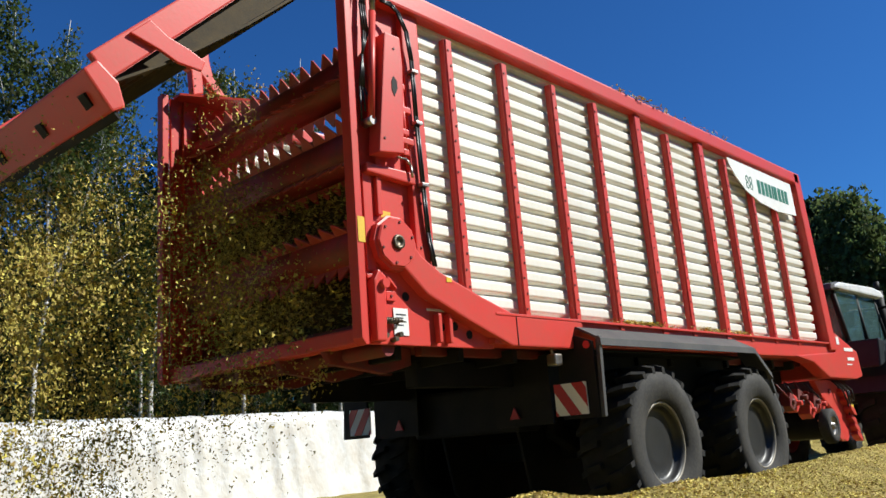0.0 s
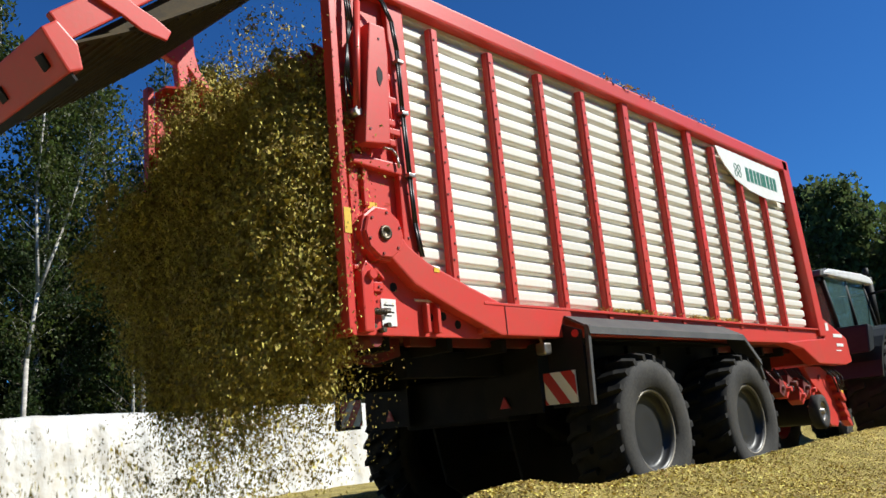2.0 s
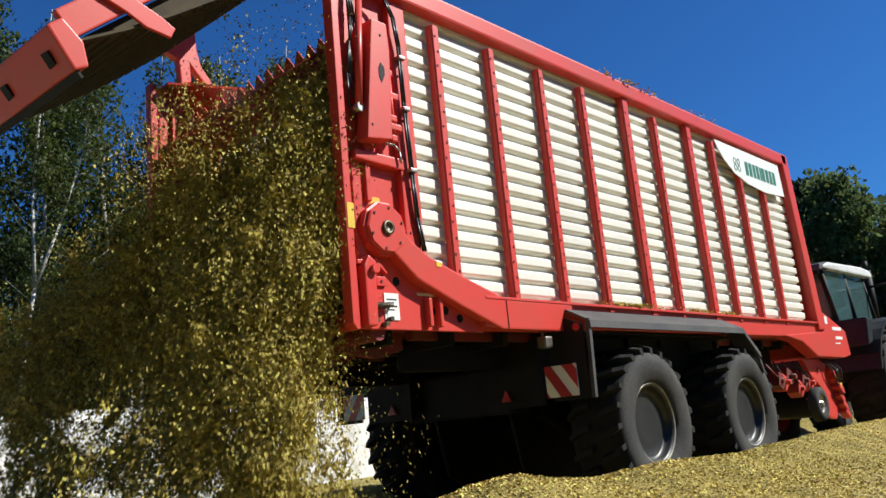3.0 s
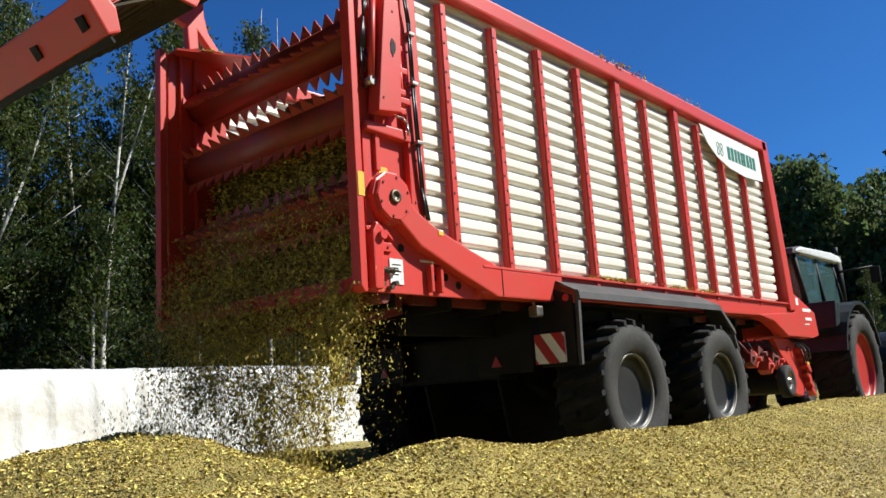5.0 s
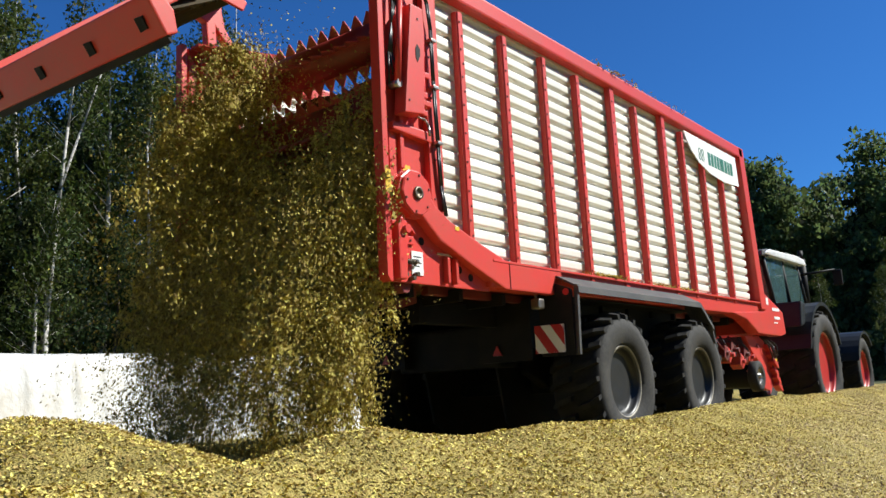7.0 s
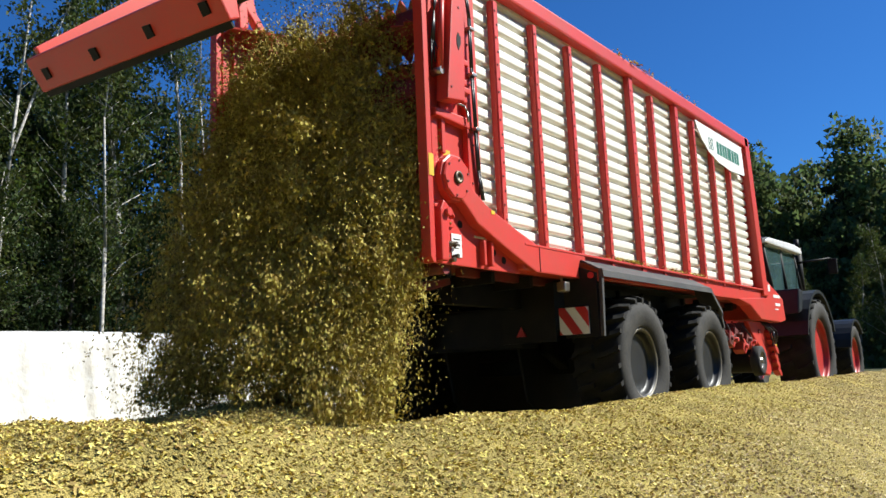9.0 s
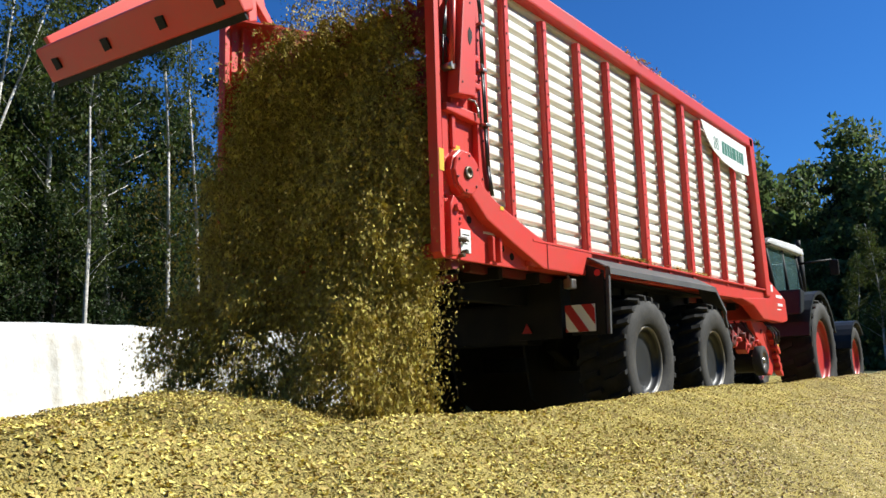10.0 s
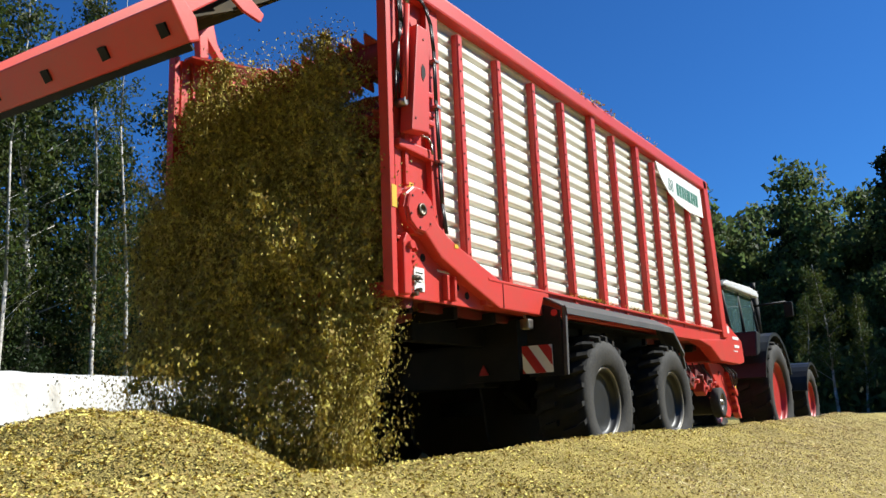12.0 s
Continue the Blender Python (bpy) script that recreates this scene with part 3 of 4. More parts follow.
def tailgate():
    """The raised rear door; its frame starts at the hinge and runs along -y to the heavy beam at its free edge."""
    gate = tagged(new("tailgate"), "raised red rear door with a perforated inner sheet")
    gate.parent = wagon
    for s in (1, -1):
        bm = B()
        box(bm, *sorted((s * 1.0, s * 1.05)), -2.62, 0.72, 0.036, 0.20, 0.01)
        part("door_beam", bm, RED, gate)
    bm = B()
    slab(bm, [(-2.74, -0.10), (-2.66, -0.12), (-2.60, 0.0), (-2.62, 0.15), (-2.72, 0.15)], "x", -1.06, 1.07, 0.012)
    beam = part("edge_beam", bm, RED, gate, "red edge beam with square holes")
    for x in (-0.88, -0.26, 0.36, 0.92):
        bm = B()
        slab(bm, [(x - 0.04, -0.03), (x + 0.035, -0.025), (x + 0.04, 0.05), (x - 0.03, 0.055)], "y", -2.745, -2.715)
        part("beam_hole", bm, BLACK, beam)
    bm = B()
    box(bm, -1.04, 1.05, -2.725, -2.71, -0.15, -0.09)
    part("rubber_lip", bm, BLACK, beam, "black rubber lip")
    bm = B()
    slab(bm, [(-2.36, 0.18), (-2.20, 0.18), (-2.17, 0.06), (-2.10, -0.06), (-2.06, -0.16), (-2.12, -0.19), (-2.22, -0.08), (-2.27, 0.03)], "x", 1.052, 1.075, 0.006)
    part("lock_bracket", bm, RED, gate)
    bow = [(-2.60, 0.01), (-2.3, -0.05), (-2.0, -0.09), (-1.6, -0.13), (-1.2, -0.15), (-0.8, -0.155), (-0.4, -0.14), (0.0, -0.10), (0.4, -0.05), (0.70, 0.02)]
    bm = B()
    slab(bm, bow + [(y, z + 0.015) for y, z in reversed(bow)], "x", -1.05, 1.05)
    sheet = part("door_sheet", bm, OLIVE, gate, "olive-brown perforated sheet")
    for s in (1, -1):
        bm = B()
        slab(bm, [(y, z + 0.02) for y, z in bow] + [(0.70, 0.034), (-2.60, 0.034)], "x", *sorted((s * 0.93, s * 0.95)))
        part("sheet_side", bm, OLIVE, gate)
    for k in range(32):
        bm = B()
        y = -2.52 + k * 0.1
        z = float(np.interp(y, [p[0] for p in bow], [p[1] for p in bow]))
        box(bm, -0.99, 0.99, y, y + 0.02, z - 0.016, z - 0.001)
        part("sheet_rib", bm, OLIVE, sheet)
    # struts that carry the door on the body's corners
    for s in (1, -1):
        bm = B()
        slab(bm, [(0.44, 4.01), (0.3, 4.03), (0.25, 4.12), (0.11, 4.27), (0.12, 4.1), (0.02, 4.06), (-0.0, 4.29), (-0.13, 4.34), (-0.03, 4.45), (0.17, 4.62), (0.18, 4.43), (0.22, 4.28), (0.35, 4.12)], "x", *sorted((s * 1.14, s * 1.22)), 0.012)
        part("door_strut", bm, RED, wagon)
        bm = B()
        rod(bm, (s * 1.18, 0.10, 4.0), (s * 1.18, 0.09, 4.40), 0.014)
        part("strut_rod", bm, STEEL, wagon)
    return gate


GATE = tailgate()


# ---- wheels ----
def tyre_mesh(r, rim, w, lugs, deep):
    bm = B()
    h = w / 2
    ring(bm, [(-h * 0.72, rim), (-h * 0.93, rim + 0.03), (-h, rim + (r - rim) * 0.5), (-h * 0.93, r - deep - 0.015), (-h * 0.6, r - deep), (0, r - deep + 0.006), (h * 0.6, r - deep), (h * 0.93, r - deep - 0.015), (h, rim + (r - rim) * 0.5), (h * 0.93, rim + 0.03), (h * 0.72, rim)], 56, closed=False)
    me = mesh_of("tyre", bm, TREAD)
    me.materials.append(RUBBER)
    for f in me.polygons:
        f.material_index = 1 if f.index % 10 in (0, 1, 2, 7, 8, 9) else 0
    return me


def lug_mesh(r, w, lugs, deep):
    """One tread bar, from the middle of the tread to the shoulder."""
    h = w / 2
    d = 2 * math.pi * r / lugs
    t = B()
    slab(t, [(0.02, -0.14 * d), (h * 0.62, 0.06 * d), (h * 0.94, 0.32 * d), (h * 0.94, 0.56 * d), (h * 0.6, 0.32 * d), (0.02, 0.12 * d)], "z", r - deep - 0.03, r)
    for v in t.verts:
        if v.co.x > h * 0.9:
            v.co.z -= 0.036 if v.co.z > r - 0.01 else 0.06
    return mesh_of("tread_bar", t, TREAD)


def rim_mesh(rim, w, mat):
    bm = B()
    h = w / 2
    ring(bm, [(h * 0.80, rim + 0.012), (h * 0.80, rim - 0.018), (h * 0.70, rim - 0.026), (h * 0.54, rim - 0.036), (h * 0.50, rim - 0.06), (h * 0.54, rim * 0.55), (h * 0.52, rim * 0.40), (h * 0.52, 0.0)], 40)
    ring(bm, [(-h * 0.80, rim + 0.01), (-h * 0.78, rim - 0.04), (-h * 0.3, rim - 0.08), (-h * 0.3, 0.0)], 40)
    return mesh_of("rim", bm, mat)


def lip_mesh(rim, w):
    bm = B()
    h = w / 2
    ring(bm, [(h * 0.78, rim + 0.014), (h * 0.83, rim + 0.011), (h * 0.84, rim + 0.002), (h * 0.82, rim - 0.006), (h * 0.78, rim - 0.008)], 44)
    return mesh_of("rim_lip", bm, RIMEDGE)


SPIN = []


def wheel(parent, x, y, z, r, meshes, s, name="wheel"):
    tyre, rim, lip, (bar, count) = meshes
    w = tagged(new(name), "")
    w.parent = parent
    side = pose(0, 0, 0, 0, 0, 0 if s > 0 else 180)
    body = part("tyre", tyre, None, w, "dusty black lugged tyre", at=side)
    for k in range(count):
        for m in (0, 1):
            part("tread_bar", bar, None, body, at=Matrix.Rotation(2 * math.pi * (k + 0.5 * m) / count, 4, "X") @ pose(0, 0, 0, 0, 0, 180 * m))
    part("rim", rim, None, w, at=side)
    if lip:
        part("rim_lip", lip, None, w, at=side)
    SPIN.append((w, x, y, z, r))
    return w


T1 = (tyre_mesh(0.65, 0.325, 0.50, 22, 0.06), rim_mesh(0.325, 0.50, RIM), lip_mesh(0.325, 0.50), (lug_mesh(0.65, 0.50, 23, 0.06), 23))
for s in (1, -1):
    for y in (2.74, 4.64):
        wheel(wagon, s * 1.22, y, 0.82, 0.65, T1, s)


def running_gear():
    for y in (2.74, 4.64):
        bm = B()
        rod(bm, (-0.95, y, 0.82), (0.95, y, 0.82), 0.07)
        box(bm, -0.7, 0.7, y - 0.08, y + 0.08, 0.74, 0.90, 0.02)
        part("axle", bm, BLACK, wagon)
    for s in (1, -1):
        bm = B()
        slab(bm, [(2.3, 0.95), (2.75, 0.75), (3.7, 0.95), (4.65, 0.75), (5.1, 0.95), (5.0, 1.35), (2.5, 1.35)], "x", *sorted((s * 0.55, s * 0.66)), 0.02)
        part("bogie_beam", bm, BLACK, wagon)
        # black plates added to stand in for the shade inside the wheel arch
        bm = B()
        box(bm, *sorted((s * 0.98, s * 1.00)), 1.84, 4.95, 1.15, 1.585)
        box(bm, *sorted((s * 1.00, s * 1.24)), 1.84, 4.95, 1.575, 1.592)
        part("arch_shade_plate", bm, BLACK, wagon)
        # mudguard over both wheels
        bm = B()
        prof = [(1.24, 1.755), (1.30, 1.75), (1.50, 1.64), (1.505, 1.585), (1.49, 1.585), (1.485, 1.63), (1.30, 1.732), (1.24, 1.735)]
        slab(bm, [(s * a, b) for a, b in prof], "y", 1.84, 4.62)
        t = bmesh.new()
        slab(t, [(s * a, b) for a, b in prof], "y", 4.62, 4.95)
        for v in t.verts:
            v.co.z -= max(0, (v.co.y - 4.62)) * 0.75
        pour(bm, t)
        part("mudguard", bm, FENDER, wagon, "dusty dark grey mudguard")
        bm = B()
        slab(bm, [(1.84, 1.66), (1.88, 1.66), (1.84, 1.06), (1.805, 1.06)], "x", *sorted((s * 1.455, s * 1.49)), 0.006)
        part("mudguard_stay", bm, FENDER, wagon)
        bm = B()
        slab(bm, [(4.88, 1.44), (4.93, 1.42), (5.02, 1.20), (4.99, 1.19)], "x", *sorted((s * 1.46, s * 1.49)), 0.004)
        part("front_stay", bm, FENDER, wagon)
        bm = B()
        slab(bm, [(s * 0.45, 1.50), (s * 1.02, 1.58), (s * 1.02, 1.04), (s * 0.45, 1.04)], "y", 1.80, 1.825)
        part("mud_flap", bm, BLACK, wagon, "black rear mudguard plate")
        bm = B()
        slab(bm, [(s * 1.12, 1.62), (s * 1.30, 1.68), (s * 1.45, 1.62), (s * 1.45, 1.06), (s * 1.12, 1.06)], "y", 1.80, 1.82)
        part("mudguard_end", bm, BLACK, wagon, "black mudguard end plate")
        # striped warning board
        x0, x1, z0, z1 = 1.07, 1.36, 1.09, 1.33
        bm = B()
        box(bm, *sorted((s * x0, s * x1)), 1.785, 1.798, z0, z1)
        board = part("warning_board", bm, WHITE, wagon, "red and white striped warning board")
        for k in range(-1, 3):
            a = x0 - 0.04 + k * 0.20
            poly = [(a + 0.17, z0), (a + 0.27, z0), (a + 0.10, z1), (a, z1)]
            # trim the stripe to the board
            def cut(points, keep, hit):
                out = []
                for i, p in enumerate(points):
                    q = points[(i + 1) % len(points)]
                    if keep(p):
                        out.append(p)
                    if keep(p) != keep(q):
                        out.append(hit(p, q))
                return out
            def at_x(v):
                return lambda p, q: (v, p[1] + (q[1] - p[1]) * (v - p[0]) / (q[0] - p[0]))
            poly = cut(poly, lambda p: p[0] >= x0, at_x(x0))
            if len(poly) > 2:
                poly = cut(poly, lambda p: p[0] <= x1, at_x(x1))
            if len(poly) > 2:
                bm = B()
                slab(bm, [(s * u, v) for u, v in poly], "y", 1.780, 1.786)
                part("stripe", bm, SIGNRED, board)
        bm = B()
        rod(bm, (s * 1.40, 1.79, 1.60), (s * 1.40, 1.83, 1.60), 0.03)
        part("rear_reflector", bm, SIGNRED, wagon)
        # work lamp under the arm
        bm = B()
        rod(bm, (s * 1.20, 1.62, 1.60), (s * 1.20, 1.64, 1.53), 0.012)
        box(bm, s * 1.20 - 0.04, s * 1.20 + 0.05, 1.60, 1.69, 1.46, 1.55, 0.015)
        part("work_lamp", bm, STEEL, wagon, "small grey work lamp")
        bm = B()
        slab(bm, [(s * 0.62, 1.10), (s * 0.72, 1.10), (s * 0.67, 1.19)], "y", 1.77, 1.785)
        part("triangle_reflector", bm, SIGNRED, wagon)
    bm = B()
    box(bm, -0.6, 0.6, 1.9, 2.2, 1.0, 1.4, 0.03)
    box(bm, -0.5, 0.5, 2.4, 5.6, 1.05, 1.38, 0.03)
    part("gear_box", bm, BLACK, wagon)
    # plates added to keep the gap under the body as dark as shade
    for s in (1, -1):
        bm = B()
        slab(bm, [(2.0, 1.36), (5.6, 1.36), (5.4, 0.50), (4.9, 0.28), (2.6, 0.28), (2.2, 0.50)], "x", *sorted((s * 0.42, s * 0.45)), 0.008)
        part("gap_shade_plate", bm, BLACK, wagon)


running_gear()


def front_end():
    for s in (1, -1):
        bm = B()
        slab(bm, [(6.3, 1.63), (7.66, 1.70), (7.66, 1.93), (7.75, 1.95), (8.50, 1.72), (8.56, 1.40), (8.3, 1.36), (7.30, 1.38), (6.85, 1.56)], "x", *sorted((s * 1.10, s * 1.272)), 0.015)
        head = part("front_cheek", bm, RED, wagon)
        if s > 0:
            for y, z, w, h in ((7.74, 1.80, 0.10, 0.10), (7.98, 1.72, 0.34, 0.045), (8.05, 1.60, 0.26, 0.04), (8.0, 1.54, 0.2, 0.015)):
                bm = B()
                box(bm, 1.272, 1.277, y, y + w, z, z + h)
                part("print", bm, WHITE, head)
        bm = B()
        slab(bm, [(7.15, 1.36), (7.9, 1.36), (8.05, 1.05), (8.2, 0.72), (8.0, 0.58), (7.75, 0.62), (7.72, 0.95), (7.35, 1.16)], "x", *sorted((s * 1.05, s * 1.12)), 0.012)
        part("pickup_side", bm, RED, wagon)
        bm = B()
        slab(bm, [(6.98, 0.88), (7.2, 0.90), (7.55, 0.80), (7.72, 0.66), (7.65, 0.60), (7.45, 0.72), (7.15, 0.80)], "x", *sorted((s * 1.13, s * 1.17)), 0.01)
        part("pickup_arm", bm, RED, wagon)
        w = tagged(new("gauge_wheel"), "small grey gauge wheel")
        w.parent = wagon
        bm = B()
        ring(bm, [(-0.06, 0.12), (-0.07, 0.16), (-0.05, 0.205), (0.05, 0.205), (0.07, 0.16), (0.06, 0.12)], 28)
        part("tyre", bm, RUBBER, w)
        bm = B()
        ring(bm, [(-0.05, 0.12), (0.06, 0.122), (0.03, 0.10), (0.02, 0.04), (0.06, 0.035), (0.06, 0.0)], 24)
        part("rim", bm, STEEL, w)
        w.matrix_basis = pose(s * 1.22, 7.13, 0.80)
        for k in range(7):
            bm = B()
            r = random.Random(20 + k)
            y = 6.2 + 0.3 * k
            pipe(bm, [(s * 1.0, y, 1.35), (s * (1.05 + 0.05 * r.random()), y + 0.1, 1.1 + 0.1 * r.random()), (s * 1.08, y + 0.3, 0.95 + 0.2 * r.random()), (s * 1.02, y + 0.45, 1.2)], 0.014)
            part("hydraulic_hose", bm, HOSE if k % 2 else DARKRED, wagon)
        for k in range(7):
            r = random.Random(40 + k)
            y, z = 6.3 + 0.2 * k, 0.95 + 0.25 * r.random()
            bm = B()
            slab(bm, [(y, z), (y + 0.10, z - 0.06), (y + 0.2, z + 0.02), (y + 0.16, z + 0.12), (y + 0.05, z + 0.16)], "x", *sorted((s * 0.95, s * (1.06 + 0.06 * r.random()))), 0.012)
            rod(bm, (s * 1.0, y + 0.1, z + 0.05), (s * 1.14, y + 0.1, z + 0.05), 0.03)
            part("knife_lever", bm, RED if k % 2 else DARKRED, wagon)
        for k in range(6):
            r = random.Random(60 + k)
            y, z = 7.9 + 0.06 * k, 1.25 - 0.11 * k
            bm = B()
            slab(bm, [(y, z), (y + 0.13, z - 0.05), (y + 0.17, z - 0.14), (y + 0.08, z - 0.12), (y - 0.02, z - 0.05)], "x", *sorted((s * 1.10, s * (1.17 + 0.06 * r.random()))), 0.012)
            part("pickup_link", bm, RED, wagon)
        for k in range(4):
            r = random.Random(80 + k)
            bm = B()
            pipe(bm, [(s * 1.14, 7.7 + 0.1 * k, 1.36), (s * (1.2 + 0.05 * r.random()), 7.85 + 0.1 * k, 1.22), (s * 1.2, 8.0 + 0.08 * k, 1.0 + 0.1 * r.random()), (s * 1.15, 8.12, 0.85 + 0.08 * k)], 0.012)
            part("hydraulic_hose", bm, HOSE, wagon)
        bm = B()
        box(bm, *sorted((s * 1.12, s * 1.2)), 8.1, 8.2, 0.98, 1.04, 0.01)
        part("hose_coupling", bm, YELLOW, wagon)
    bm = B()
    rod(bm, (-1.05, 7.75, 0.85), (1.05, 7.75, 0.85), 0.22)
    part("pickup_drum", bm, BLACK, wagon)
    bm = B()
    slab(bm, [(-0.9, 7.5), (0.9, 7.5), (0.25, 9.4), (-0.25, 9.4)], "z", 1.0, 1.25, 0.02)
    part("drawbar", bm, RED, wagon)
    bm = B()
    box(bm, -1.1, 1.1, 7.5, 8.3, 1.40, 1.85, 0.03)
    part("front_box", bm, RED, wagon)
    # name plate with a curved lower corner
    bm = B()
    pts = [(5.22, 3.83), (7.06, 3.83), (7.10, 3.42), (6.5, 3.385), (6.0, 3.42), (5.65, 3.50), (5.42, 3.62), (5.28, 3.74)]
    slab(bm, pts, "x", SIDE + 0.002, SIDE + 0.012)
    plate = part("name_plate", bm, WHITE, wagon, "white name plate with green print")
    x = SIDE + 0.012
    y = 5.98
    for w in (0.10, 0.10, 0.09, 0.09, 0.05, 0.11, 0.10, 0.09, 0.10):
        bm = B()
        box(bm, x, x + 0.003, y, y + w * 0.84, 3.53, 3.70)
        part("green_bar", bm, GREEN, plate)
        y += w * 1.13
    for a, b in ((5.70, 3.66), (5.80, 3.66), (5.70, 3.58), (5.80, 3.58)):
        bm = B()
        ring(bm, [(x, 0.028), (x + 0.003, 0.028), (x + 0.003, 0.042), (x, 0.042)], 14, closed=True)
        bm.transform(Matrix.Translation((0, a, b)))
        part("green_ring", bm, GREEN, plate)


front_end()


# ---- tractor ----
tractor = tagged(new("tractor"), "black tractor with red rims and white cab roof, towing the wagon", "tractor")


def build_tractor():
    bm = B()
    box(bm, -0.42, 0.42, 9.9, 14.2, 0.75, 1.25, 0.05)
    part("chassis", bm, BLACK, tractor)
    bm = B()
    slab(bm, [(11.9, 1.25), (14.75, 1.2), (14.8, 1.7), (14.4, 1.95), (12.2, 2.12), (11.9, 2.1)], "x", -0.42, 0.42, 0.06)
    part("hood", bm, TRACTOR, tractor)
    bm = B()
    slab(bm, [(10.15, 1.05), (12.1, 1.05), (12.3, 1.7), (12.1, 1.76), (10.1, 1.76)], "x", -0.72, 0.72, 0.04)
    part("cab_base", bm, TRACTOR, tractor)
    for s in (1, -1):
        for a, b, w in (((10.08, 1.7), (9.78, 2.82), 0.07), ((10.98, 1.7), (10.85, 2.82), 0.06), ((12.15, 1.7), (11.75, 2.84), 0.06)):
            bm = B()
            rod(bm, (s * 0.74, a[0], a[1]), (s * 0.68, b[0], b[1]), w * 0.6)
            part("cab_pillar", bm, BLACK, tractor)
        bm = B()
        slab(bm, [(10.12, 1.74), (12.12, 1.74), (11.72, 2.8), (9.85, 2.8)], "x", *sorted((s * 0.70, s * 0.708)))
        part("side_window", bm, GLASS, tractor, "tinted cab glass").visible_shadow = False
        # rear fender
        bm = B()
        n = 12
        out = [(10.85 + 1.08 * math.cos(radians(a)), 0.92 + 1.08 * math.sin(radians(a))) for a in np.linspace(20, 165, n)]
        inn = [(10.85 + 1.02 * math.cos(radians(a)), 0.92 + 1.02 * math.sin(radians(a))) for a in np.linspace(165, 20, n)]
        slab(bm, out + inn, "x", *sorted((s * 0.62, s * 1.28)))
        part("rear_fender", bm, TRACTOR, tractor)
        bm = B()
        out = [(14.0 + 0.78 * math.cos(radians(a)), 0.80 + 0.78 * math.sin(radians(a))) for a in np.linspace(40, 165, n)]
        inn = [(14.0 + 0.73 * math.cos(radians(a)), 0.80 + 0.73 * math.sin(radians(a))) for a in np.linspace(165, 40, n)]
        slab(bm, out + inn, "x", *sorted((s * 0.75, s * 1.25)))
        part("front_fender", bm, TRACTOR, tractor)
        bm = B()
        pipe(bm, [(s * 0.7, 11.9, 2.62), (s * 1.25, 12.2, 2.68)], 0.022)
        part("mirror_arm", bm, BLACK, tractor)
        bm = B()
        box(bm, s * 1.28 - 0.085, s * 1.28 + 0.085, 12.2, 12.27, 2.38, 2.68, 0.03)
        part("mirror", bm, BLACK, tractor)
        bm = B()
        box(bm, s * 1.0 - 0.06, s * 1.0 + 0.06, 9.86, 9.92, 1.72, 1.86, 0.015)
        part("tail_lamp", bm, SIGNRED, tractor)
        wheel(tractor, s * 0.98, 10.85, 0.92, 0.92, T2, s, "rear_wheel")
        wheel(tractor, s * 0.96, 14.0, 0.80, 0.68, T3, s, "front_wheel")
    bm = B()
    slab(bm, [(9.62, 2.79), (9.66, 2.84), (9.9, 2.90), (11.5, 2.94), (11.95, 2.91), (12.08, 2.83), (12.05, 2.79)], "x", -0.80, 0.80, 0.03)
    part("cab_roof", bm, ROOFWHITE, tractor, "white cab roof")
    bm = B()
    box(bm, -0.7, 0.7, 9.55, 9.75, 2.70, 2.82, 0.03)
    part("lamp_bar", bm, BLACK, tractor)
    for x in (-0.55, 0.55):
        bm = B()
        box(bm, x - 0.09, x + 0.09, 9.50, 9.58, 2.74, 2.86, 0.02)
        part("work_lamp", bm, STEEL, tractor)
    bm = B()
    slab(bm, [(-0.68, 1.74), (0.68, 1.74), (0.62, 2.8), (-0.62, 2.8)], "y", 9.97, 9.975)
    part("rear_window", bm, GLASS, tractor, "tinted rear window").visible_shadow = False
    bm = B()
    slab(bm, [(-0.68, 1.74), (0.68, 1.74), (0.62, 2.8), (-0.62, 2.8)], "y", 12.0, 12.005)
    part("windscreen", bm, GLASS, tractor).visible_shadow = False
    bm = B()
    box(bm, -0.28, 0.28, 10.4, 10.95, 1.95, 2.1, 0.05)
    box(bm, -0.25, 0.25, 10.35, 10.5, 2.1, 2.65, 0.05)
    part("driver_seat", bm, SEAT, tractor)
    bm = B()
    rod(bm, (0.66, 12.25, 1.95), (0.66, 12.25, 2.95), 0.085)
    rod(bm, (0.66, 12.25, 2.95), (0.66, 12.28, 3.12), 0.05)
    part("exhaust", bm, BLACK, tractor)
    for s in (1, -1):
        for k in range(3):
            bm = B()
            box(bm, s * 0.80 - 0.05, s * 0.80 + 0.05, 11.2 + 0.28 * k, 11.3 + 0.28 * k, 0.75 + 0.25 * k, 0.80 + 0.25 * k, 0.01)
            part("cab_step", bm, BLACK, tractor)
        bm = B()
        slab(bm, [(9.72, 1.55), (9.95, 1.6), (10.1, 1.95), (9.85, 1.98)], "x", *sorted((s * 0.6, s * 1.2)), 0.03)
        part("fender_tail", bm, TRACTOR, tractor)
    bm = B()
    slab(bm, [(9.5, 2.76), (9.55, 2.85), (9.85, 2.905), (9.9, 2.78)], "x", -0.78, 0.78, 0.02)
    part("roof_tail", bm, FENDER, tractor, "grey rear edge of the cab roof")


T2 = (tyre_mesh(0.93, 0.56, 0.62, 20, 0.05), rim_mesh(0.56, 0.62, REDRIM), None, (lug_mesh(0.93, 0.62, 20, 0.05), 20))
T3 = (tyre_mesh(0.70, 0.40, 0.50, 20, 0.045), rim_mesh(0.40, 0.50, REDRIM), None, (lug_mesh(0.70, 0.50, 20, 0.045), 20))
build_tractor()


